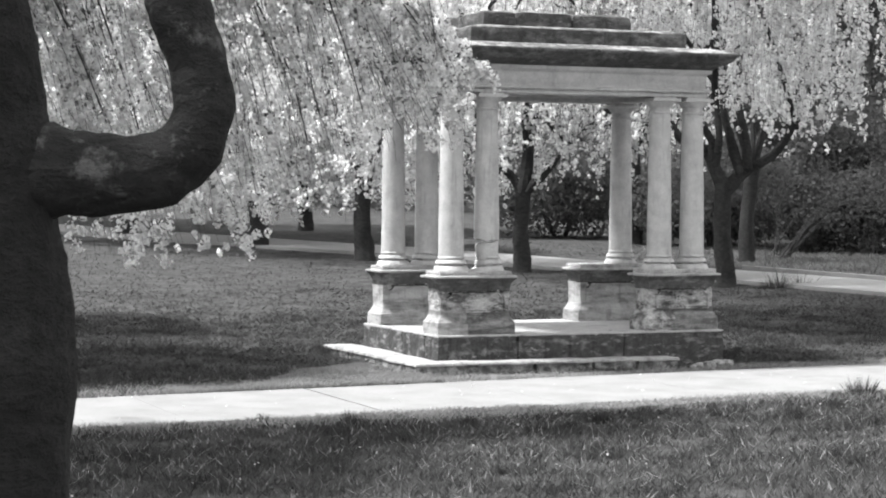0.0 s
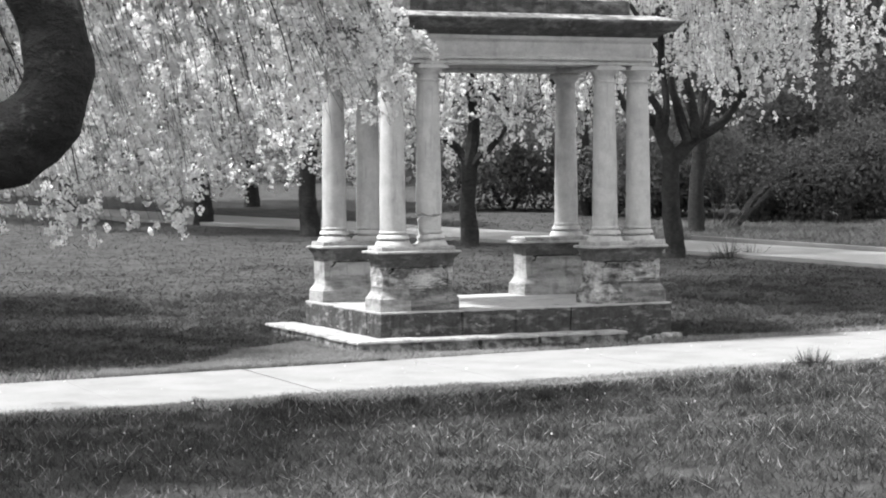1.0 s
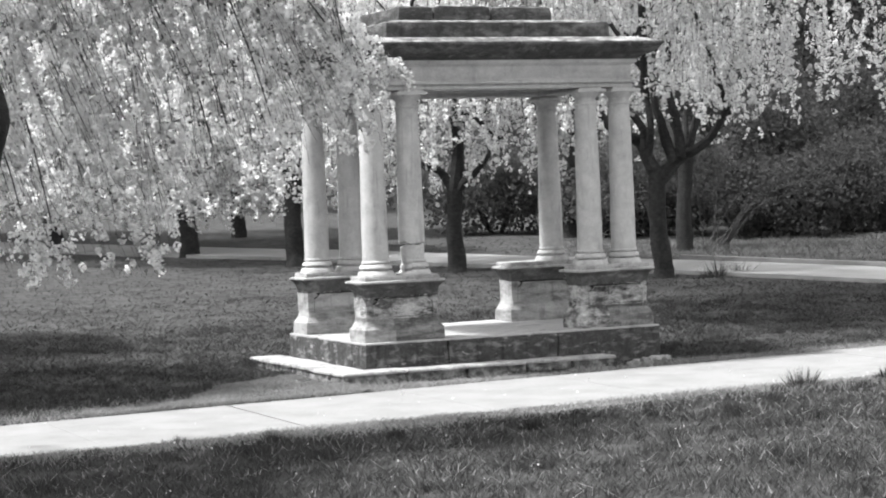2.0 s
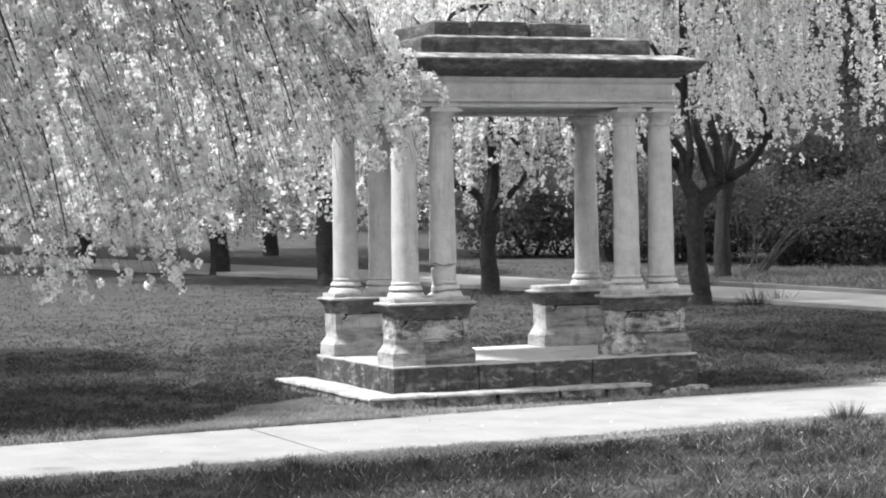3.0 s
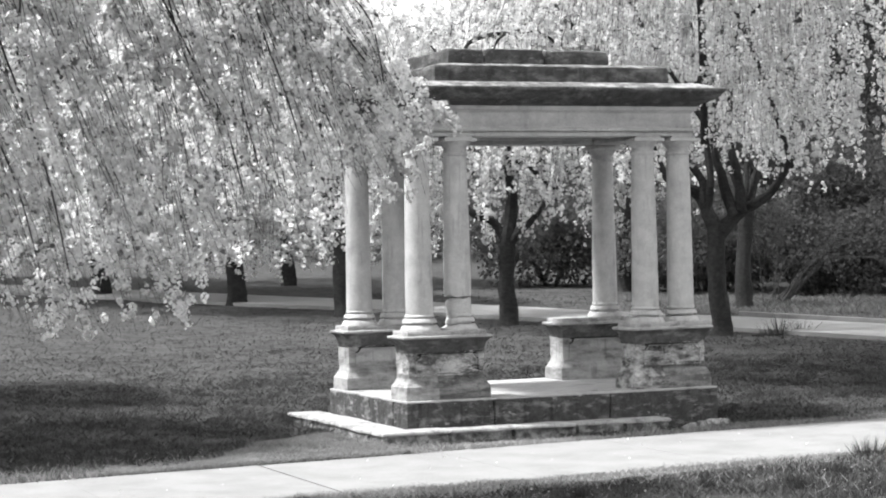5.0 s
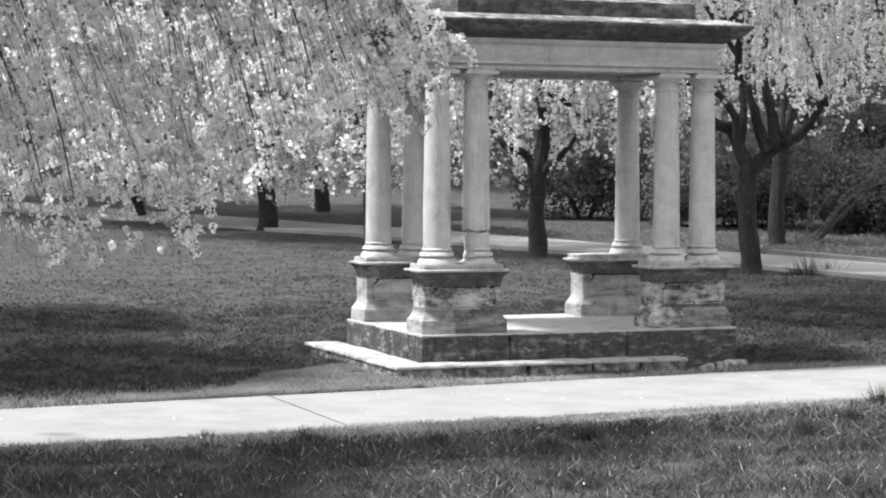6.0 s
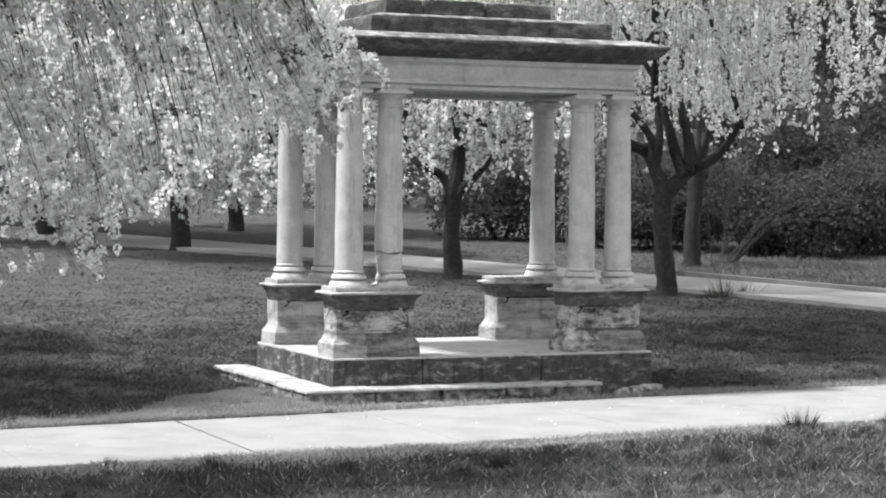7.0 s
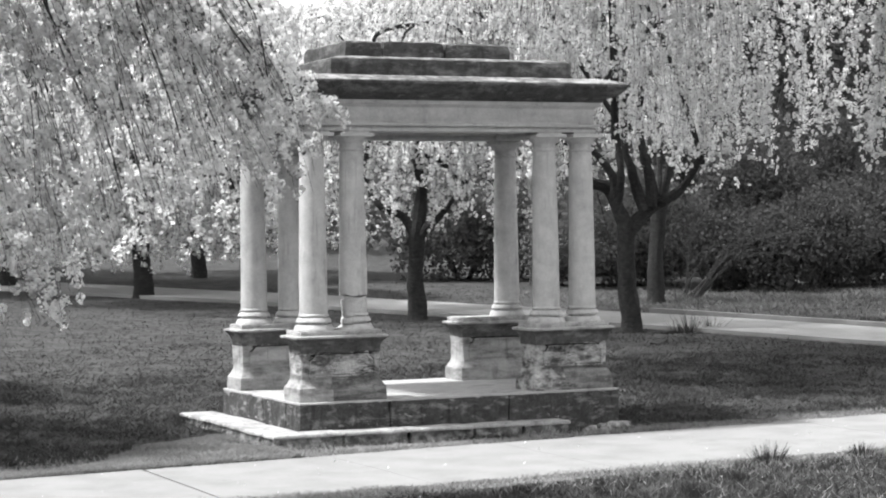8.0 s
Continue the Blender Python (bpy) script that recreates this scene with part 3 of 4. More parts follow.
build_step()
build_platform()
PEDS = []
for i, (px, py) in enumerate(((0.0, 0.052), (W - PED_X, 0.052), (0.0, D - 0.052 - PED_Y), (W - PED_X, D - 0.052 - PED_Y))):
    p = pedestal(px, py, i * 0.7, STONE_PED if i < 2 else STONE_PED_BACK)
    PEDS.append(p)
for i, (cx, cy) in enumerate(((COL_X[0], COL_Y), (COL_X[1], COL_Y), (W - COL_X[1], COL_Y), (W - COL_X[0], COL_Y),
                              (COL_X[0], D - COL_Y), (COL_X[1], D - COL_Y), (W - COL_X[0], D - COL_Y))):
    c = column(cx, cy, i * 1.7, broken=(i == 1))
build_entablature()


def rubble():
    rng = random.Random(4)
    for k, (x, y, s) in enumerate(((2.62, -0.15, 0.05), (2.76, -0.10, 0.06), (2.88, -0.06, 0.075), (2.99, -0.02, 0.07), (2.52, -0.22, 0.035), (3.07, 0.06, 0.05), (2.68, -0.22, 0.03))):
        bm = bmesh.new()
        bmesh.ops.create_icosphere(bm, subdivisions=3, radius=s)
        for v in bm.verts:
            v.co += wear(v.co + Vector((k * 3.1, 0, 0)), 0.35 * s, 1.1 / s)
            v.co.z *= 0.55
        bm.transform(pose(x, y, 0.04 + s * 0.25, rz=rng.uniform(0, 180)))
        ob = part("rubble_stone", bm, STONE_TREAD)
        tagged(ob, "pale broken stone lying beside the platform corner", "stone", "broken stones by the platform")


rubble()


# ---- trees ----
def flakes(centres, size, rng, n=4, spread=0.5, flat=0.0):
    """Small bent four-sided flakes round each centre. Returns verts and faces."""
    c = np.repeat(np.asarray(centres), n, axis=0)
    m = len(c)
    s = (size * rng.uniform(0.55, 1.25, (m, 1)))
    c = c + rng.normal(0, 1, (m, 3)) * size * spread
    a = rng.normal(0, 1, (m, 3))
    a /= np.linalg.norm(a, axis=1, keepdims=True)
    b = np.cross(a, rng.normal(0, 1, (m, 3)))
    b /= np.linalg.norm(b, axis=1, keepdims=True)
    nrm = np.cross(a, b)
    v = np.stack([c - a * s * 0.5 + nrm * s * 0.16, c - b * s * 0.42, c + a * s * 0.5 + nrm * s * 0.16, c + b * s * 0.42], 1).reshape(-1, 3)
    f = np.arange(4 * m).reshape(-1, 4)
    return v, f


def pompoms(centres, radius, petal, rng, n):
    """Round clumps of blossom: n cupped petals on a small ball round each centre, facing outwards."""
    m = len(centres)
    r = radius * rng.uniform(0.5, 1.3, (m, 1))
    c = np.repeat(np.asarray(centres), n, axis=0)
    rr = np.repeat(r, n, axis=0)
    d = rng.normal(0, 1, (m * n, 3))
    d /= np.linalg.norm(d, axis=1, keepdims=True)
    nrm = d + rng.normal(0, 0.33, d.shape)
    nrm /= np.linalg.norm(nrm, axis=1, keepdims=True)
    a = np.cross(nrm, rng.normal(0, 1, d.shape))
    a /= np.linalg.norm(a, axis=1, keepdims=True)
    b = np.cross(nrm, a)
    p = c + d * rr * rng.uniform(0.55, 1.1, (m * n, 1)) * (1.0, 1.0, 1.15)
    s = petal * rng.uniform(0.6, 1.25, (m * n, 1))
    v = np.stack([p - a * s * 0.5 - nrm * s * 0.12, p - b * s * 0.42, p + a * s * 0.5 - nrm * s * 0.12, p + b * s * 0.42], 1).reshape(-1, 3)
    return v, np.arange(4 * m * n).reshape(-1, 4)


def strands(specs, rng):
    """Hanging shoots: specs rows are start, end, sag. Returns a list of point arrays."""
    out = []
    for p, q, bow, k in specs:
        t = np.linspace(0, 1, k)[:, None]
        p, q = np.asarray(p), np.asarray(q)
        xy = p + (q - p) * np.clip(t * 1.6, 0, 1) ** 0.8
        pts = xy.copy()
        pts[:, 2] = p[2] + (q[2] - p[2]) * t[:, 0] ** 1.5 + bow * np.sin(np.pi * np.clip(t[:, 0] * 1.4, 0, 1)) * (t[:, 0] < 0.72)
        ph = rng.uniform(0, 6.28, 2)
        pts[:, 0] += 0.08 * np.sin(t[:, 0] * 7 + ph[0]) * t[:, 0] + 0.03 * np.sin(t[:, 0] * 19 + ph[1])
        pts[:, 1] += 0.05 * np.sin(t[:, 0] * 6 + ph[1]) * t[:, 0]
        out.append(pts)
    return out


def strand_mesh(lines, radius):
    vs, fs, base = [], [], 0
    for pts in lines:
        k = len(pts)
        r = np.linspace(radius, radius * 0.4, k)[:, None]
        ring = []
        for a in (0, 2.094, 4.189):
            off = np.array([math.cos(a), math.sin(a), 0.0])
            ring.append(pts + off * r)
        v = np.stack(ring, 1).reshape(-1, 3)
        i = np.arange(k - 1)[:, None] * 3
        for j in range(3):
            fs.append(base + np.concatenate([i + j, i + (j + 1) % 3, i + 3 + (j + 1) % 3, i + 3 + j], 1))
        vs.append(v)
        base += len(v)
    return np.concatenate(vs), np.concatenate(fs)


def bloom(root, lines, size, rng, per, n, petal, gap, leafy=0.12, leaf=1.0):
    """Clumps of blossom along the shoots lines, per clumps to the metre, and a few young leaves."""
    cs = []
    for pts in lines:
        length = np.linalg.norm(np.diff(pts, axis=0), axis=1).sum()
        k = max(4, int(per * length * rng.uniform(0.35, 1.5)))
        t = rng.uniform(0, 1, k)
        wave = np.sin(t * length * 5 + rng.uniform(0, 6)) + 0.6 * np.sin(t * length * 13 + rng.uniform(0, 6)) + rng.normal(0, 0.35, k)
        t = t[wave > gap] * (len(pts) - 1)
        i = np.clip(t.astype(int), 0, len(pts) - 2)
        w = (t - i)[:, None]
        cs.append(pts[i] * (1 - w) + pts[i + 1] * w + rng.normal(0, size * 0.7, (len(t), 3)))
    cs = np.concatenate(cs)
    v, f = pompoms(cs, size, size * leaf, rng, n)
    soup("blossom", v, f, petal, root)
    some = cs[rng.uniform(0, 1, len(cs)) < leafy]
    if len(some):
        v, f = flakes(some, size * 0.9, rng, 4, 0.9)
        tagged(soup("young_leaves", v, f, YOUNG_LEAF, root), kind="stuff")


def weeping(root, centre, radius, top, low, count, size, seed, per=14, n=6, petal=None, keep=None, lift=None, thick=0.0045, gap=-0.3, vary=0.5):
    """The crown of a weeping cherry: drooping shoots with clumps of blossom."""
    rng = np.random.default_rng(seed)
    specs = []
    while len(specs) < count:
        a, rr = rng.uniform(0, 2 * np.pi), radius * math.sqrt(rng.uniform(0.02, 1))
        ex, ey = centre[0] + rr * math.cos(a), centre[1] + rr * math.sin(a)
        if keep is not None and not keep(ex, ey):
            continue
        f = rr / radius
        lobe = 0.5 + 0.5 * math.sin(a * 5 + seed) * math.sin(a * 3 + 2 * seed)
        zt = centre[2] + top - (top - low) * 0.3 * f ** 2 + rng.uniform(-0.5, 0.3)
        zb = centre[2] + low + vary * lobe + rng.gamma(1.5, 0.4) * (1.3 - 0.6 * f)
        zb += lift(ex, ey) if lift else 0.0
        zb = min(zb, zt - 0.6)
        sx, sy = ex + (centre[0] - ex) * 0.3 + rng.normal(0, 0.2), ey + (centre[1] - ey) * 0.3 + rng.normal(0, 0.2)
        specs.append(((sx, sy, zt), (ex, ey, zb), rng.uniform(0.1, 0.4), 14))
    lines = strands(specs, rng)
    v, f = strand_mesh(lines, thick)
    tagged(soup("hanging_growth", v, f, TWIG, root), kind="stuff")
    bloom(root, lines, size, rng, per * 1.35, n, petal or PETAL_FAR, gap, 0.06)


def trunk_part(root, limbs, material, name="trunk", sides=12, amp=0.18, freq=5.0):
    bm = bmesh.new()
    for pts, radii in limbs:
        tube(bm, pts, radii, sides, amp, freq)
    return part(name, bm, material, root, smooth=True)


ACROSS = Vector((0.912, -0.410, 0.0))     # across the lawn, square to the view


def far_cherry(x, y, height, spread, low, count, seed, rad=0.17, size=0.05, fork=1.6, lean=0.0, label="", per=14, limbs=None, vary=0.5, n=6, petal=None, keep=None, lift=None):
    """limbs: rows of ((across, up), ...) from the foot in metres, with a radius at each end."""
    g = float(rise(x, y)) - 0.03
    root = empty("cherry_tree", label or "weeping cherry tree in full pale blossom on the lawn", "tree", "weeping cherries of the park")
    rng = random.Random(seed)
    foot = Vector((x, y, g))
    top = foot + ACROSS * lean + Vector((0, 0, fork))
    trunk_part(root, [([foot - Vector((0, 0, 0.1)), foot + Vector((0.02, 0, 0.14)), foot.lerp(top, 0.5) - ACROSS * 0.03, top], [rad * 1.6, rad * 1.1, rad * 0.92, rad * 0.9])], BARK_FAR)
    for row, r0, r1 in limbs or ():
        out = 1.5 if max(h for u, h in row) > 4 else 0.0      # high drooping limbs reach out before the crown
        pts = [foot + ACROSS * u + Vector((-0.43 * out * min(i, 2), -0.9 * out * min(i, 2), h)) + Vector((0.04, 0.06, 0)) * rng.uniform(-1, 1) * i for i, (u, h) in enumerate(row)]
        trunk_part(root, [(pts, list(np.linspace(r0, r1, len(pts))))], BARK_FAR, "limb", 8)
    ends = [foot + ACROSS * row[-1][0] + Vector((0, 0, row[-1][1])) for row, r0, r1 in limbs or () if max(h for u, h in row) <= 4]
    for k in range(5):
        start = ends[k % len(ends)] if ends else top
        thick = 0.3 if ends else 0.42
        a = k * 1.257 + rng.uniform(-0.4, 0.4)
        r = spread * rng.uniform(0.35, 0.6)
        e = Vector((x + r * math.cos(a), y + r * math.sin(a), g + height * rng.uniform(0.75, 0.95)))
        m1 = start.lerp(e, 0.35) + Vector((0, 0, rng.uniform(-0.3, 0.2)))
        m2 = start.lerp(e, 0.7) + Vector((rng.uniform(-0.3, 0.3), rng.uniform(-0.3, 0.3), rng.uniform(0.0, 0.3)))
        e2 = e + Vector((e.x - top.x, e.y - top.y, 0)) * 0.35 - Vector((0, 0, 0.3))
        trunk_part(root, [([start - Vector((0, 0, 0.12)), m1, m2, e, e2], [rad * thick, rad * 0.24, rad * 0.14, rad * 0.08, rad * 0.04])], BARK_FAR, "limb", 8)
    weeping(root, (x, y, g), spread, height, low, count, size, seed, per=per, vary=vary, n=n, petal=petal, keep=keep, lift=lift)
    return root


FORK_R = [(((-0.03, 1.48), (-0.13, 1.72), (-0.29, 2.04), (-0.53, 2.14), (-0.78, 2.36), (-1.0, 2.9)), 0.11, 0.055),
          (((-0.20, 1.90), (-0.22, 2.2), (-0.40, 2.47), (-0.62, 2.75), (-0.7, 3.2)), 0.07, 0.035),
          (((-0.16, 1.80), (-0.10, 2.2), (-0.14, 2.6), (-0.2, 3.2)), 0.065, 0.035),
          (((0.0, 1.46), (0.14, 1.62), (0.36, 1.80), (0.53, 1.88), (0.78, 2.08), (1.05, 2.5)), 0.115, 0.05),
          (((0.22, 1.72), (0.10, 2.06), (0.05, 2.32), (-0.03, 2.6), (-0.05, 3.3)), 0.085, 0.04),
          (((0.32, 1.78), (0.30, 2.16), (0.23, 2.48), (0.15, 2.9), (0.2, 3.5)), 0.08, 0.04)]
FORK_M = [(((0.0, 1.2), (0.04, 1.5), (0.09, 1.87), (0.12, 2.18), (0.08, 2.5), (0.0, 3.0), (-0.1, 3.6)), 0.125, 0.05),
          (((0.11, 2.05), (0.2, 2.5), (0.31, 2.78), (0.42, 3.3)), 0.07, 0.03),
          (((0.0, 1.2), (0.2, 1.45), (0.36, 1.58), (0.55, 1.78), (0.8, 2.2)), 0.08, 0.03),
          (((-0.02, 1.3), (-0.2, 1.60), (-0.5, 1.75), (-0.7, 2.0), (-0.78, 2.4)), 0.08, 0.03),
          (((0.08, 2.6), (-0.35, 3.3), (-0.42, 3.95), (-0.18, 4.16), (0.18, 4.26), (0.58, 4.24), (0.83, 4.08), (0.95, 3.85)), 0.035, 0.018),
          (((0.08, 2.7), (-0.2, 3.5), (-0.05, 3.98), (0.12, 4.18), (0.4, 4.26)), 0.014, 0.02),
          (((0.6, 5.4), (0.75, 4.9), (1.05, 4.3)), 0.04, 0.05)]


def before_trunk(x, y, wide, rise_by):
    """Shoots that hang before the trunk at (x, y) end higher."""
    def lift(px, py):
        u = (px - x) * 0.912 - (py - y) * 0.410
        v = (px - x) * 0.410 + (py - y) * 0.912
        return rise_by if abs(u) < wide and v < 0.3 else 0.0
    return lift


fork = far_cherry(8.42, 9.40, 6.6, 3.9, 1.95, 470, 11, 0.137, 0.042, 1.62, -0.03, "weeping cherry with a forked dark trunk behind the monument", limbs=FORK_R, per=20, n=8, lift=before_trunk(8.42, 9.40, 0.6, 0.12), keep=lambda px, py: (px - 8.42) * 0.912 - (py - 9.40) * 0.410 < 1.5 or math.sin(px * 37 + py * 91) > 0.35)
# a high crown out of view, added to shade the lawn beside the monument
trunk_part(fork, [([(8.1, 9.2, 3.0), (7.5, 8.2, 5.2), (6.4, 6.9, 6.6), (5.4, 5.0, 6.9), (4.6, 3.8, 6.6)], [0.06, 0.055, 0.045, 0.035, 0.015])], BARK_FAR, "limb", 8)
weeping(fork, (5.1, 4.5, 0.0), 3.0, 7.2, 5.4, 460, 0.12, 46, per=9, n=6, vary=0.3)
far_cherry(6.72, 13.0, 5.2, 2.8, 1.05, 350, 12, 0.135, 0.045, 1.3, 0.03, limbs=FORK_M, vary=0.9, per=17, n=8, lift=before_trunk(6.72, 13.0, 0.25, 0.5))
far_cherry(4.45, 20.1, 6.9, 3.4, 0.35, 330, 13, 0.17, 0.075, 1.5, per=11)
far_cherry(5.12, 16.1, 5.0, 3.0, 0.55, 170, 14, 0.16, 0.07, 1.5, per=11)
far_cherry(2.9, 24.4, 8.0, 3.8, 0.4, 300, 15, 0.18, 0.10, 1.6, per=10)
far_cherry(7.56, 26.7, 6.2, 3.6, 0.7, 190, 16, 0.15, 0.105, 1.8, per=10)
far_cherry(11.95, 14.76, 6.8, 2.8, 1.5, 130, 17, 0.14, 0.048, 1.7, 0.1, "slim weeping cherry before the dark shrubs", per=10, n=8, vary=1.4)
far_cherry(12.7, 20.6, 8.0, 2.7, 2.7, 100, 18, 0.18, 0.075, 2.0, per=12, petal=PETAL)
far_cherry(10.3, 2.0, 6.2, 2.8, 1.65, 22, 19, 0.17, 0.055, 1.9, 0.0, "weeping cherry with bright blossom trailing low", per=24, vary=0.5, petal=PETAL, keep=lambda px, py: px < 7.95)
# tree out of view, added for the shade it throws on the left lawn
side = far_cherry(-4.7, 6.4, 6.2, 1.8, 2.4, 280, 22, 0.16, 0.06, 1.8, per=14)
# its long unseen limb, added to shade the grass beside the step
trunk_part(side, [([(-4.7, 6.4, 1.7), (-4.6, 5.2, 3.6), (-4.5, 3.6, 5.2), (-4.5, 2.0, 5.6), (-4.4, 1.0, 5.4)], [0.09, 0.075, 0.06, 0.04, 0.02])], BARK_FAR, "limb", 8)
weeping(side, (-4.8, 2.1, 0.0), 2.0, 5.8, 2.8, 520, 0.08, 44, per=12, petal=PETAL)
far_cherry(0.25, 31.0, 9.5, 4.6, 0.9, 260, 20, 0.2, 0.115, 2.0, per=9)

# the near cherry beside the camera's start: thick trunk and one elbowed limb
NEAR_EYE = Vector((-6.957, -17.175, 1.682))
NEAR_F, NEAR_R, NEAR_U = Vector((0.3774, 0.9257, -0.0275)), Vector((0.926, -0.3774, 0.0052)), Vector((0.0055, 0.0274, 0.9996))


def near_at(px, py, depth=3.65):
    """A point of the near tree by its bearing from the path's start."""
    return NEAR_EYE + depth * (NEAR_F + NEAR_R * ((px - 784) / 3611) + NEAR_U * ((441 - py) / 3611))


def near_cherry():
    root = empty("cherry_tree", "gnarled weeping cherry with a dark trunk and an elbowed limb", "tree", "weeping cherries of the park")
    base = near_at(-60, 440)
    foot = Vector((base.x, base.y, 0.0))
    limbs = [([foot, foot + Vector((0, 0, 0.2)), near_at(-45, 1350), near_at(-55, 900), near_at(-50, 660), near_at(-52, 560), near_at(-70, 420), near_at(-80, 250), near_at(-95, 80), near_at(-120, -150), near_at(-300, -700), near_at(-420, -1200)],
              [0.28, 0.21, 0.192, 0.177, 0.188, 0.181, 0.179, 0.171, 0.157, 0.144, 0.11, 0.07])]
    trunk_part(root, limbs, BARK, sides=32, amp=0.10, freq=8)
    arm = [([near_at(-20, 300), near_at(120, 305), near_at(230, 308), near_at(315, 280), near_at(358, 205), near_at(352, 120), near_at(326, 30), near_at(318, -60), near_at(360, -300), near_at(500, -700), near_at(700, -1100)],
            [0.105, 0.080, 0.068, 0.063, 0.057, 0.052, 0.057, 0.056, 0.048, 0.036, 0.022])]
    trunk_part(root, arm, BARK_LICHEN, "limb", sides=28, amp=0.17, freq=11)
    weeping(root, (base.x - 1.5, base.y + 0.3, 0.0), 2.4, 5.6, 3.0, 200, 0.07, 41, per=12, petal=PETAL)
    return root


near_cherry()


def hang_low(x):
    """How low the near blossom hangs along the footpath."""
    xs = [-6.0, -3.9, -3.3, -2.6, -2.3, -1.7, -1.45, -1.15, -0.85, -0.6]
    zs = [1.35, 1.25, 1.12, 1.18, 1.50, 1.85, 2.0, 2.15, 2.35, 2.7]
    return float(np.interp(x, xs, zs))


def curtain_cherry():
    """The weeping cherry whose blossom hangs before the monument."""
    root = empty("cherry_tree", "weeping cherry with long blossom shoots hanging by the monument", "tree", "weeping cherries of the park")
    x, y = -6.4, -3.9
    trunk_part(root, [([(x, y, -0.1), (x, y, 0.2), (x + 0.1, y, 1.2), (x + 0.2, y - 0.1, 2.2)], [0.3, 0.22, 0.18, 0.17])], BARK_FAR)
    a = Vector((x + 0.2, y - 0.1, 2.1))
    for ex, ey, ez in ((-3.2, -3.1, 4.9), (-1.9, -3.1, 4.5), (-2.6, -3.3, 5.0), (-4.2, -3.6, 4.9)):
        e = Vector((ex, ey, ez))
        trunk_part(root, [([a, a.lerp(e, 0.4) + Vector((0, 0, 1.0)), a.lerp(e, 0.8) + Vector((0, 0, 0.6)), e, e + (e - a) * 0.12 + Vector((0, 0, -0.5))], [0.11, 0.08, 0.055, 0.035, 0.015])], BARK_FAR, "limb", 8)
    rng = np.random.default_rng(31)
    specs = []
    for k in range(430):
        ex = -1.0 - 4.3 * rng.uniform(0, 1) ** 1.1
        ey = -3.4 + rng.normal(0, 0.36)
        low = hang_low(ex) + rng.gamma(1.2, 0.38)
        top = max(low + 0.7, rng.uniform(3.5, 4.8))
        lean = rng.uniform(0.2, 0.55) * (top - low) + max(0.0, ex + 1.6) * 0.9
        ex += 0.42 * (ey + 2.95)       # the fringe runs on towards the camera's side
        specs.append(((ex - lean, ey + rng.normal(0, 0.15), top), (ex, ey, low), rng.uniform(0.0, 0.25), 14))
    lines = []
    for p, q, bow, k in specs:
        t = np.linspace(0, 1, k)
        ph = rng.uniform(0, 6.28, 2)
        line = np.stack([p[0] + (q[0] - p[0]) * t + 0.05 * np.sin(t * 8 + ph[0]), p[1] + (q[1] - p[1]) * t + 0.05 * np.sin(t * 7 + ph[1]), p[2] + (q[2] - p[2]) * t ** (1.15 + bow)], 1)
        lines.append(line)
    # sprays that reach the corner of the monument
    sprays = []
    for tx, tz, lx, lz in ((-0.78, 2.52, 1.1, 0.5), (-0.86, 2.40, 0.9, 0.75), (-0.92, 2.28, 0.9, 0.8), (-0.97, 2.14, 0.8, 1.0), (-1.02, 2.06, 0.7, 1.1), (-1.10, 1.98, 0.7, 1.2), (-0.90, 2.66, 1.1, 0.4),
                           (-1.18, 1.96, 0.6, 1.3), (-1.28, 2.02, 0.7, 1.2), (-1.05, 2.45, 0.9, 0.7), (-1.2, 2.3, 0.8, 0.9), (-1.35, 2.2, 0.7, 1.0), (-1.12, 2.75, 1.0, 0.45), (-1.45, 1.95, 0.6, 1.3)):
        t = np.linspace(0, 1, 14)
        y0, y1 = -2.95 + rng.normal(0, 0.12, 2)
        sprays.append(np.stack([tx - lx * (1 - t) ** 1.3 + 0.03 * np.sin(t * 9 + tx * 20), y0 + (y1 - y0) * t, tz + lz * (1 - t ** 1.9) + 0.03 * np.sin(t * 11 + tx * 30)], 1))
    bloom(root, sprays, 0.036, rng, 50, 16, PETAL, -0.35, 0.3, 0.85)
    lines += sprays
    # an unseen main crown on the sun's side, placed to shade the near lawn
    weeping(root, (-6.35, -4.2, 0.0), 1.75, 5.6, 2.8, 300, 0.07, 43, per=12, petal=PETAL)
    v, f = strand_mesh(lines, 0.0035)
    tagged(soup("hanging_growth", v, f, TWIG, root), kind="stuff")
    bloom(root, lines[:-len(sprays)], 0.042, rng, 21, 16, PETAL, 0.25, 0.1, 0.78)
    thick = [p for p in lines if p[0][2] > 4.0][::12]
    for p in thick:      # the older, woodier shoots
        bm = bmesh.new()
        bend = rng.normal(0, 0.035, (len(p[::2]), 3))
        tube(bm, [tuple(q) for q in p[::2] + bend + (0.02, 0.03, 0)], list(np.linspace(0.013, 0.004, len(p[::2]))), 5)
        part("branchlet", bm, TWIG, root)
    return root


curtain_cherry()


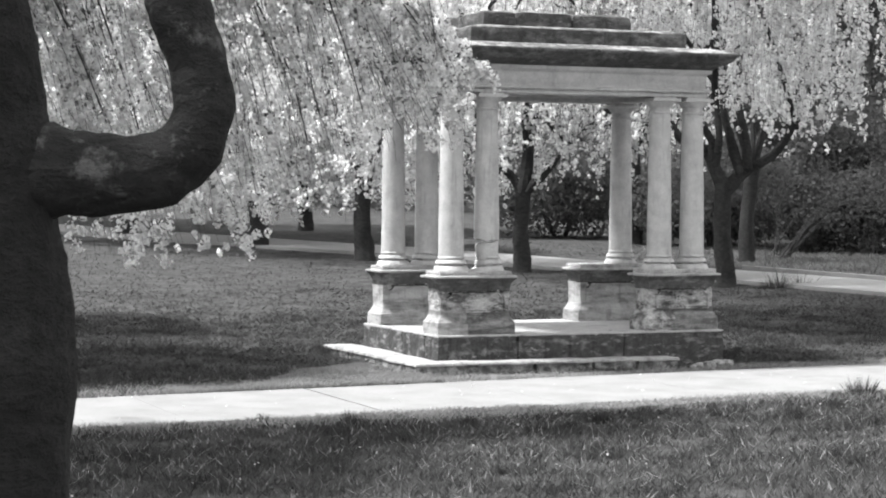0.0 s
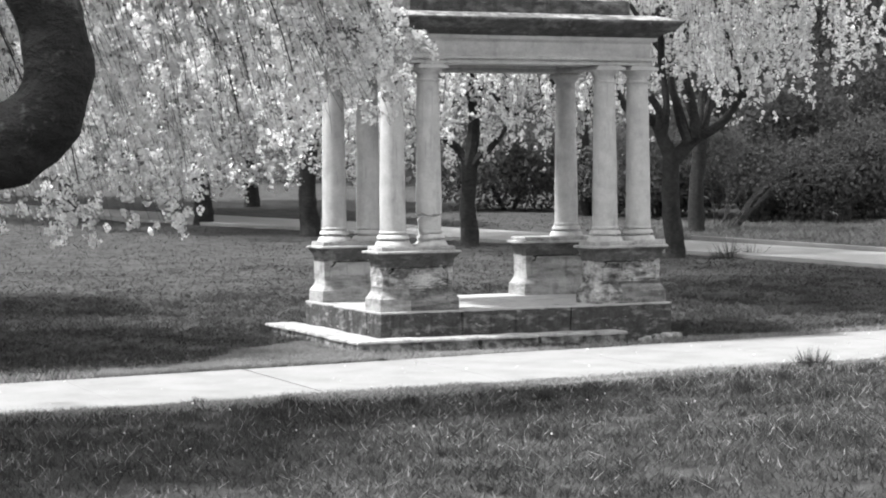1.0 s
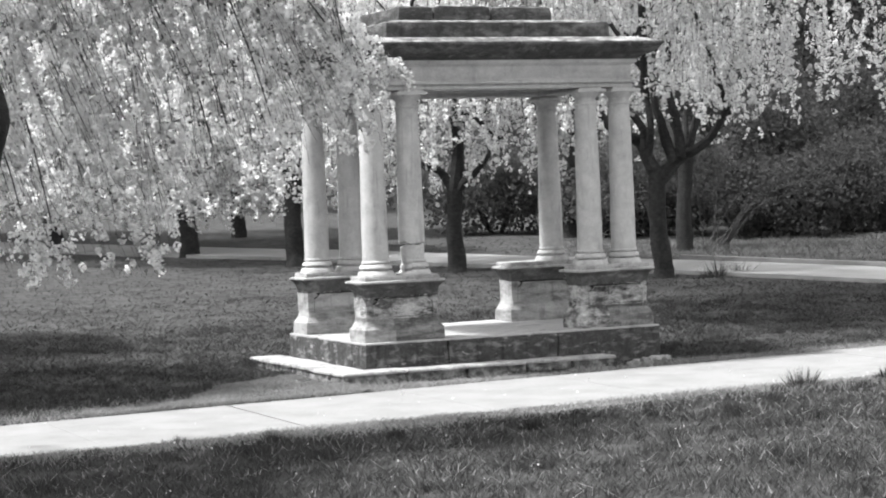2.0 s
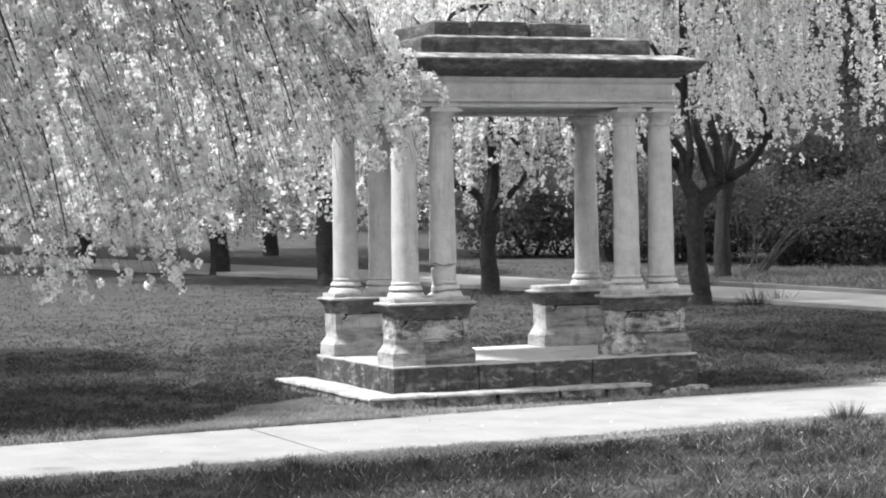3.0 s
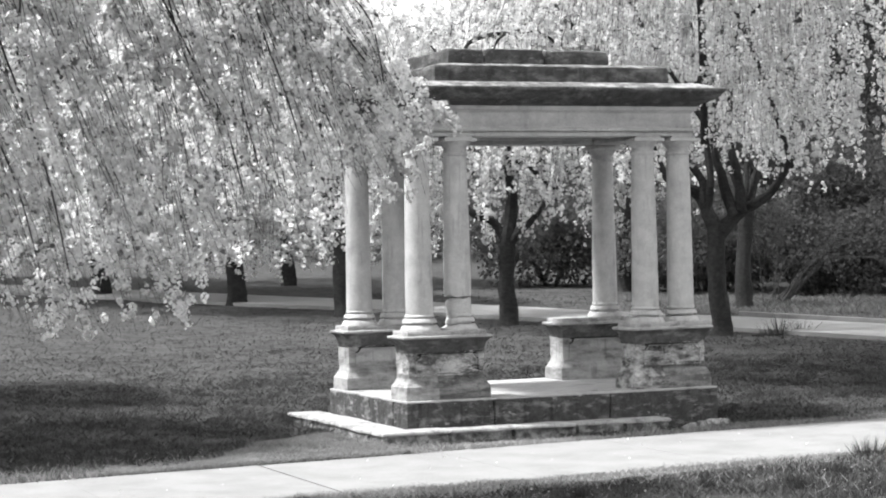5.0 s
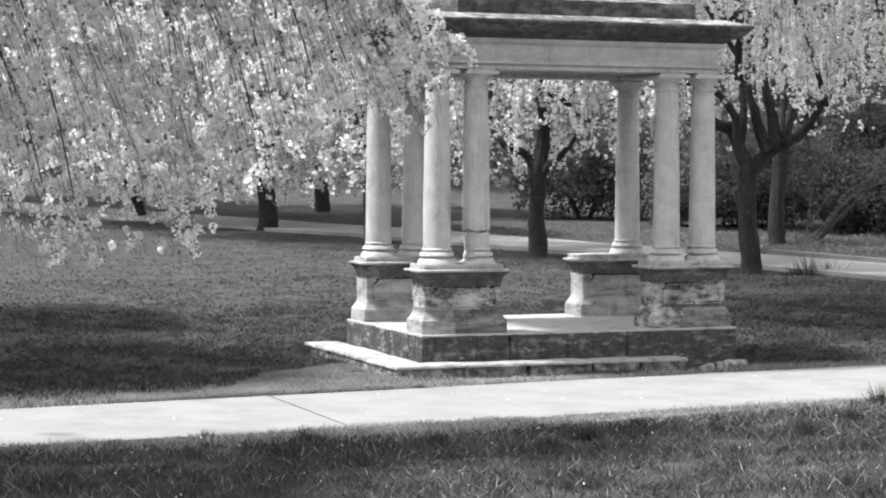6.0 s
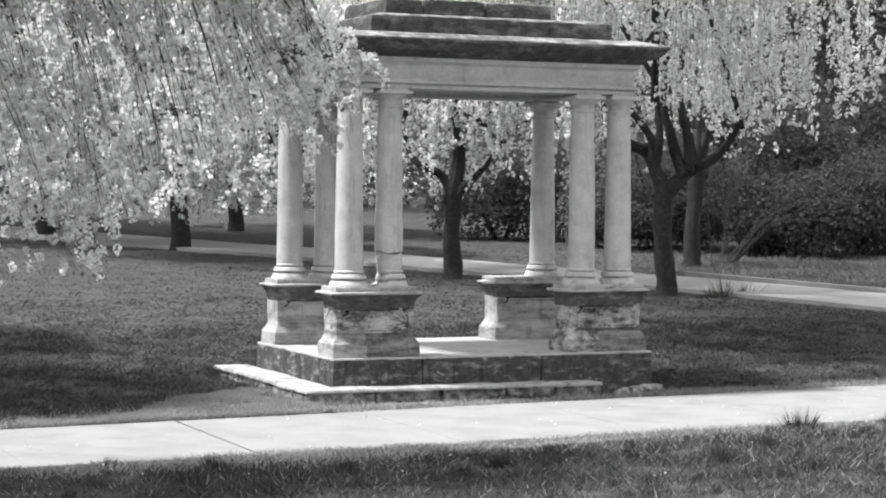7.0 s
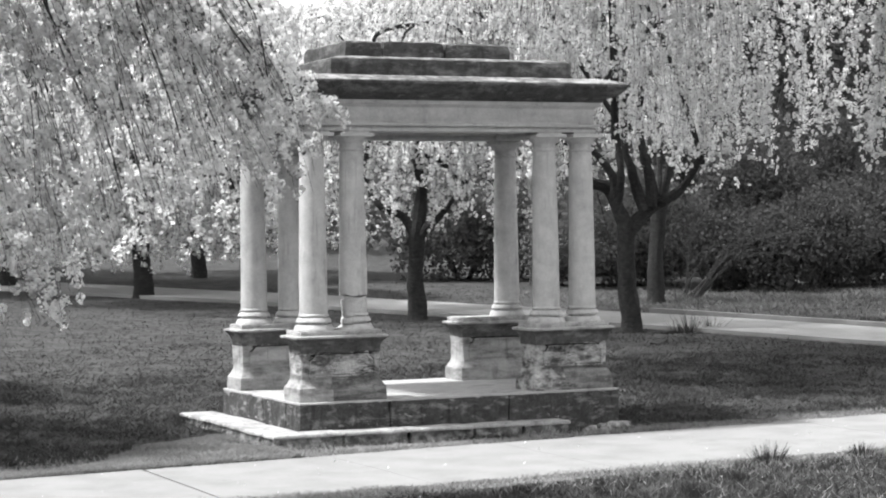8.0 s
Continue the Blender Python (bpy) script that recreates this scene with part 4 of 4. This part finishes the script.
# ---- shrubs and far wood ----
def shrub(name, x, y, rx, ry, h, count, size, seed, label, material=LEAF):
    rng = np.random.default_rng(seed)
    root = empty(name, label, "shrub", "shrubs behind the lawn")
    g = float(rise(x, y))
    lobes = rng.uniform(-1, 1, (9, 3))
    pts = []
    while len(pts) < count:
        l = lobes[rng.integers(9)]
        d = rng.normal(0, 1, 3)
        d /= np.linalg.norm(d)
        r = rng.uniform(0.35, 1.0) ** 0.5 * 0.5
        p = np.array([l[0] * 0.6 * rx, l[1] * 0.6 * ry, h * (0.45 + 0.22 * l[2])]) + d * r * np.array([rx, ry, h * 0.75])
        if p[2] > 0.02:
            pts.append(p + (x, y, g))
    v, f = flakes(np.array(pts), size, rng, 3, 0.8)
    soup("leaves", v, f, material, root)
    rr = random.Random(seed)
    for k in range(7):
        a = rr.uniform(0, 6.28)
        e = Vector((x + rx * 0.7 * math.cos(a), y + ry * 0.7 * math.sin(a), g + h * rr.uniform(0.6, 1.0)))
        b = Vector((x + 0.1 * math.cos(a), y + 0.1 * math.sin(a), g - 0.05))
        part("stem", tube(bmesh.new(), [b, b.lerp(e, 0.5) + Vector((0, 0, 0.2)), e], [0.03, 0.02, 0.008], 5), TWIG, root)
    return root


for k, (x, y, rx, ry, h) in enumerate(((16.2, 17.4, 1.8, 1.4, 2.0), (18.6, 17.8, 2.0, 1.5, 2.3), (21.2, 19.0, 2.2, 1.6, 2.4), (14.2, 20.0, 1.8, 1.4, 2.2), (12.4, 23.5, 2.0, 1.4, 2.4), (24.0, 20.5, 2.4, 1.8, 2.8), (15.6, 24.0, 2.0, 1.5, 2.6), (18.5, 22.0, 2.2, 1.5, 3.8), (22.5, 24.0, 2.4, 1.6, 4.4), (20.2, 25.0, 2.6, 1.6, 6.2), (17.6, 26.0, 2.4, 1.6, 5.0), (25.5, 25.0, 2.8, 1.8, 7.0), (23.0, 27.5, 2.8, 1.8, 7.4))):
    # shrubs left of x = 16 take the hazed leaf colour
    shrub("shrub", x, y, rx, ry, h, 5600, 0.085, 50 + k, "dense dark shrub at the edge of the lawn", LEAF_HAZE if x < 16 else LEAF)


for k, (x, y, rx, ry, h) in enumerate(((26.5, 26.0, 3.6, 3.0, 13.0), (22.0, 31.0, 3.6, 3.0, 13.0), (18.0, 33.0, 3.4, 3.0, 13.5), (28.5, 33.0, 4.0, 3.0, 14.0))):
    tree = shrub("woodland_tree", x, y, rx, ry, h, 5200, 0.28, 80 + k, "tall dark leafy tree behind the shrubs")
    tagged(tree, category="tree", group="dark trees behind the shrubs")
    trunk_part(tree, [([(x, y, float(rise(x, y)) - 0.1), (x + 0.1, y, 2.5), (x, y, h * 0.6)], [0.35, 0.26, 0.12])], BARK_FAR)


def far_wood():
    rng = np.random.default_rng(77)
    m = 42000
    t = rng.uniform(-1, 1, m)
    x = 12 + t * 48
    y = 46 + 6 * np.sin(x * 0.3) + rng.normal(0, 2.5, m)
    top = 4.2 + 0.8 * np.sin(x * 0.7) + 0.6 * np.sin(x * 1.9 + 1)
    z = rise(x, y) + rng.uniform(0, 1, m) ** 0.8 * top
    v, f = flakes(np.stack([x, y, z], 1), 0.22, rng, 2, 0.8)
    ob = soup("far_wood", v, f, LEAF_HAZE)
    tagged(ob, "leafy wood closing the park, greyed for haze", "wood", kind="stuff")


far_wood()


# ---- grass ----
def blades(xy, height, width, rng, lean=0.5):
    n = len(xy)
    h = height * rng.uniform(0.4, 1.2, n) * (0.45 + 1.1 * lush(xy[:, 0], xy[:, 1]))
    a = rng.uniform(0, 2 * np.pi, n)
    z0 = rise(xy[:, 0], xy[:, 1]) - 0.010
    b = np.stack([xy[:, 0], xy[:, 1], z0], 1)
    side = np.stack([np.cos(a), np.sin(a), 0 * a], 1) * (width * rng.uniform(0.7, 1.4, n))[:, None]
    ln = np.stack([rng.normal(0, lean, n), rng.normal(0, lean, n), 1 + 0 * a], 1) * (h + 0.02)[:, None]
    v = np.stack([b - side, b + side, b + ln], 1).reshape(-1, 3)
    return v, np.arange(3 * n).reshape(-1, 3)


def lush(x, y):
    """Where the lawn grows thicker and taller, from 0 to 1."""
    s = np.sin(x * 2.1 + 1.3 * np.sin(y * 1.7)) * np.sin(y * 2.7 + 1.1 * np.sin(x * 1.3)) + 0.7 * np.sin(x * 6.1 + 2 * np.sin(y * 4.1)) * np.sin(y * 5.3 + 1.7 * np.sin(x * 4.7))
    return np.clip(0.5 + 0.45 * s, 0, 1)


def build_grass():
    rng = np.random.default_rng(5)

    def scatter(n, x0, x1, y0, y1, clear):
        xy = np.stack([rng.uniform(x0, x1, n), rng.uniform(y0, y1, n)], 1)
        return xy[clear(xy[:, 0], xy[:, 1])]

    def near_ok(x, y):
        return y < path_near(x) + 0.03 * np.sin(x * 9) - 0.01

    def back_ok(x, y):
        return (y > path_far(x) + 0.02) & ~((x > -0.34) & (x < 2.98) & (y > -0.28) & (y < 2.1)) & ~((x > -0.36) & (x <= 0) & (y < 2.27) & (y > -0.3))

    def bare(x, y):
        """Trodden ground where little grows."""
        far = y - path_far(x)
        lim = np.interp(x, [-3.4, -2.26, -1.55, -0.9, -0.34, -0.33, 1.6, 9.0], [-1.15, -0.78, -0.05, 0.62, 0.7, -0.3, -0.5, 0.15])
        front = (far > 0) & (y < lim + 0.06 * np.sin(x * 9) + 0.05 * np.sin(x * 23))
        back = path_near(x) - y
        edge = (back > 0) & (back < 0.07 + 0.26 * np.exp(-((x - 0.4) / 1.3) ** 2) + 0.06 * np.sin(x * 7) + 0.04 * np.sin(x * 17))
        chance = np.where((far < 0.10) | edge, 0.93, 0.40 + 0.42 * np.sin(x * 7 + 2 * np.sin(y * 6)))
        return (front | edge) & (rng.uniform(0, 1, len(x)) < chance)

    def thin(xy):
        keep = ~bare(xy[:, 0], xy[:, 1]) & (rng.uniform(0, 1, len(xy)) < 0.18 + 0.95 * lush(xy[:, 0] * 1.7 + 3, xy[:, 1] * 1.7))
        return xy[keep]

    near = scatter(170000, -7.5, 7.0, -9.5, -2.0, near_ok)
    near = thin(near)
    v1, f1 = blades(near, 0.034, 0.0040, rng, 0.9)
    back = scatter(330000, -6, 14, -1.6, 10, back_ok)
    back = thin(back)
    back = back[rng.uniform(0, 1, len(back)) < np.clip(1.15 - (back[:, 1] - 1.5) / 7.0, 0.3, 1.0)]      # mown shorter, finer with distance
    v2, f2 = blades(back, 0.013, 0.0075, rng, 1.7)
    far = scatter(40000, -4, 22, 9.9, 26, back_ok)
    far = far[rng.uniform(0, 1, len(far)) < 1.0 - (far[:, 1] - 9.9) / 16.1]
    v3, f3 = blades(far, 0.02, 0.007, rng, 1.4)
    v = np.concatenate([v1, v2, v3])
    f = np.concatenate([f1, f2 + len(v1), f3 + len(v1) + len(v2)])
    ob = soup("grass", v, f, GRASS)
    tagged(ob, "short uneven park grass", "grass", kind="stuff")
    # darker clumps that stand above the sward
    n = 1900
    c = np.stack([rng.uniform(-6, 7, n), rng.uniform(-8, 6, n)], 1)
    xy = np.repeat(c, 34, axis=0)
    xy = xy + rng.normal(0, 1, xy.shape) * np.repeat(rng.uniform(0.02, 0.09, n), 34)[:, None]
    ok = near_ok(xy[:, 0], xy[:, 1]) | back_ok(xy[:, 0], xy[:, 1])
    xy = xy[ok]
    xy = xy[~bare(xy[:, 0], xy[:, 1]) | (np.sin(xy[:, 0] * 5 + 2) * np.sin(xy[:, 1] * 6) > 0.45)]
    v, f = blades(xy, 0.046, 0.0035, rng, 0.7)
    ob = soup("grass_clumps", v, f, GRASS_TALL)
    tagged(ob, "darker clumps in the park grass", "grass", kind="stuff")
    # dry, trodden fringe along both edges of the path
    x = np.concatenate([rng.uniform(-7, 9, 30000), rng.normal(-0.9, 1.0, 6000)])
    off = np.abs(rng.normal(0, 0.18, len(x)))
    y = np.where(rng.uniform(0, 1, len(x)) < 0.5, path_far(x) + off * (1 + 1.2 * (x < 0)) , path_near(x) - off * 1.3)
    lone = 5500            # bleached stalks scattered through the near lawn
    sx, sy = rng.uniform(-6, 7, lone), rng.uniform(-8, -2.8, lone)
    x, y = np.concatenate([x, sx]), np.concatenate([y, sy])
    wx = rng.uniform(-2.8, -0.3, 150000)
    wy = rng.uniform(-1.2, 0.75, 150000)
    inside = bare(wx, wy)
    x, y = np.concatenate([x, wx[inside]]), np.concatenate([y, wy[inside]])
    xy = np.stack([x, y], 1)
    xy = xy[back_ok(xy[:, 0], xy[:, 1]) | near_ok(xy[:, 0], xy[:, 1])]
    v, f = blades(xy, 0.026, 0.0035, rng, 0.9)
    v[:, 2] += 0.02        # roots on the worn soil
    ob = soup("dry_grass", v, f, GRASS_DRY)
    tagged(ob, "pale dry grass fringing the footpath", "grass", kind="stuff")


build_grass()


def tuft(x, y, h, n, seed):
    """A spiky tuft: blades that rise from one root and fan outwards."""
    rng = np.random.default_rng(seed)
    d = np.clip(rng.normal(0, 1, (n, 2)), -1.7, 1.7)
    b = np.stack([x + d[:, 0] * h * 0.34, y + d[:, 1] * h * 0.27, np.full(n, 0.01)], 1)
    hh = h * rng.uniform(0.35, 1.15, n) * np.exp(-0.25 * (d ** 2).sum(1))
    a = rng.uniform(0, 6.28, n)
    side = np.stack([np.cos(a), np.sin(a), 0 * a], 1) * 0.0045
    tip = b + np.stack([d[:, 0] * hh * 0.55 + rng.normal(0, 0.01, n), d[:, 1] * hh * 0.5, hh], 1)
    v = np.stack([b - side, b + side, tip], 1).reshape(-1, 3)
    ob = soup("grass_tuft", v, np.arange(3 * n).reshape(-1, 3), GRASS_TALL)
    tagged(ob, "tall dark grass tuft at the path edge", "grass tuft", "grass tufts by the path")


for k, (x, y, h) in enumerate(((2.55, -2.98, 0.19), (3.4, -2.95, 0.14), (-2.67, -3.24, 0.09), (-2.1, -3.55, 0.12), (-1.3, -3.8, 0.09), (-0.3, -3.9, 0.11), (1.2, -4.14, 0.12), (-0.7, -4.2, 0.09), (4.2, -3.0, 0.13),
                               (0.3, -3.45, 0.08), (1.9, -3.6, 0.09), (-3.3, -3.4, 0.08), (2.25, -3.1, 0.09), (3.0, -3.2, 0.08), (0.75, -3.7, 0.07))):
    tuft(x, y, h * 1.05, 420, 90 + k)


# ---- bare shrub, litter ----
def bare_shrub(x, y, seed):
    root = empty("bare_shrub", "bare arching shrub with thin pale branches", "shrub")
    rng = random.Random(seed)
    g = float(rise(x, y))
    for k in range(17):
        u = rng.uniform(-0.6, 2.7)
        h = rng.uniform(0.8, 1.7)
        b = Vector((x, y, g - 0.05)) + ACROSS * rng.uniform(-0.2, 0.2)
        e = b + ACROSS * u + Vector((0, rng.uniform(-0.4, 0.4), h))
        m = b.lerp(e, 0.5) + Vector((0, 0, 0.22 * abs(u)))
        bm = bmesh.new()
        tube(bm, [b, b.lerp(m, 0.5) + Vector((0, 0, 0.05)), m, e, e + ACROSS * u * 0.1 - Vector((0, 0, 0.1))], [0.013, 0.011, 0.008, 0.005, 0.003], 5)
        for j in range(4):
            s = b.lerp(e, 0.3 + 0.17 * j) + Vector((0, 0, 0.15 * abs(u)))
            tube(bm, [s, s + Vector((rng.uniform(-0.15, 0.15), 0, 0.2)), s + Vector((rng.uniform(-0.3, 0.4), rng.uniform(-0.2, 0.2), rng.uniform(0.3, 0.6)))], [0.005, 0.004, 0.0025], 4)
        part("branch", bm, PALE_TWIG, root)


bare_shrub(12.78, 15.07, 3)


def litter():
    """Fallen petals and dead leaves on the near grass."""
    rng = np.random.default_rng(8)
    n = 170
    xy = np.stack([rng.uniform(-5.5, 6, n), rng.uniform(-6.5, -0.4, n)], 1)
    c = np.concatenate([xy, (rise(xy[:, 0], xy[:, 1]) + 0.03)[:, None]], 1)
    v, f = flakes(c, 0.017, rng, 1, 0.3)
    ob = soup("fallen_petals", v, f, PETAL)
    tagged(ob, "fallen pale petals scattered on the grass", "petals", kind="stuff")


litter()


def step_fringe():
    """Rough grass and weeds against the foot of the step and platform."""
    rng = np.random.default_rng(61)
    n = 5200
    s = rng.uniform(0, 1, n)
    along = rng.uniform(-0.36, 3.1, n)
    side = s < 0.35
    x = np.where(side, -0.36 - np.abs(rng.normal(0, 0.05, n)), along)
    y = np.where(side, rng.uniform(-0.3, 2.3, n), -0.30 - np.abs(rng.normal(0, 0.05, n)) + np.where(along > 2.4, 0.22, 0.0))
    keep = np.sin(x * 6 + 1.5 * np.sin(y * 5)) + rng.normal(0, 0.5, n) > -0.1
    v, f = blades(np.stack([x, y], 1)[keep], 0.05, 0.004, rng, 0.7)
    ob = soup("weeds", v, f, GRASS_TALL)
    tagged(ob, "ragged weeds along the foot of the step", "weeds", kind="stuff")


step_fringe()


def rough_bank():
    """Unmown grass on the bank before the shrubs."""
    rng = np.random.default_rng(62)
    n = 42000
    t = rng.uniform(0, 1, n)
    x = 10.9 + 11.6 * t + rng.normal(0, 0.5, n)
    y = 14.6 - 2.0 * t + rng.normal(0, 1.6, n)
    keep = np.sin(x * 3 + np.sin(y * 4)) + rng.normal(0, 0.7, n) > -0.2
    v, f = blades(np.stack([x, y], 1)[keep], 0.07, 0.008, rng, 0.9)
    ob = soup("rough_grass", v, f, GRASS_BANK)
    tagged(ob, "rough unmown grass on the bank before the shrubs", "grass", kind="stuff")


rough_bank()


def weed_clump(x, y, h, seed):
    """Tall thin weeds that fan out from one root."""
    rng = np.random.default_rng(seed)
    d = rng.normal(0, 1, (40, 2))
    b = np.stack([x + d[:, 0] * 0.05, y + d[:, 1] * 0.05, np.full(40, float(rise(x, y)) - 0.02)], 1)
    hh = h * rng.uniform(0.5, 1.1, 40)
    tip = b + np.stack([d[:, 0] * hh * 0.4, d[:, 1] * hh * 0.4, hh], 1)
    across = np.tile(np.array([[0.007, 0.003, 0.0]]), (40, 1))
    ob = soup("weed_clump", np.stack([b - across, b + across, tip], 1).reshape(-1, 3), np.arange(120).reshape(-1, 3), GRASS_TALL)
    tagged(ob, "tall thin weeds beside the tree foot", "weeds", "weeds by the forked cherry")


for k, (x, y, h) in enumerate(((9.2, 9.1, 0.34), (9.6, 9.2, 0.28), (8.95, 8.95, 0.22))):
    weed_clump(x, y, h, 200 + k)
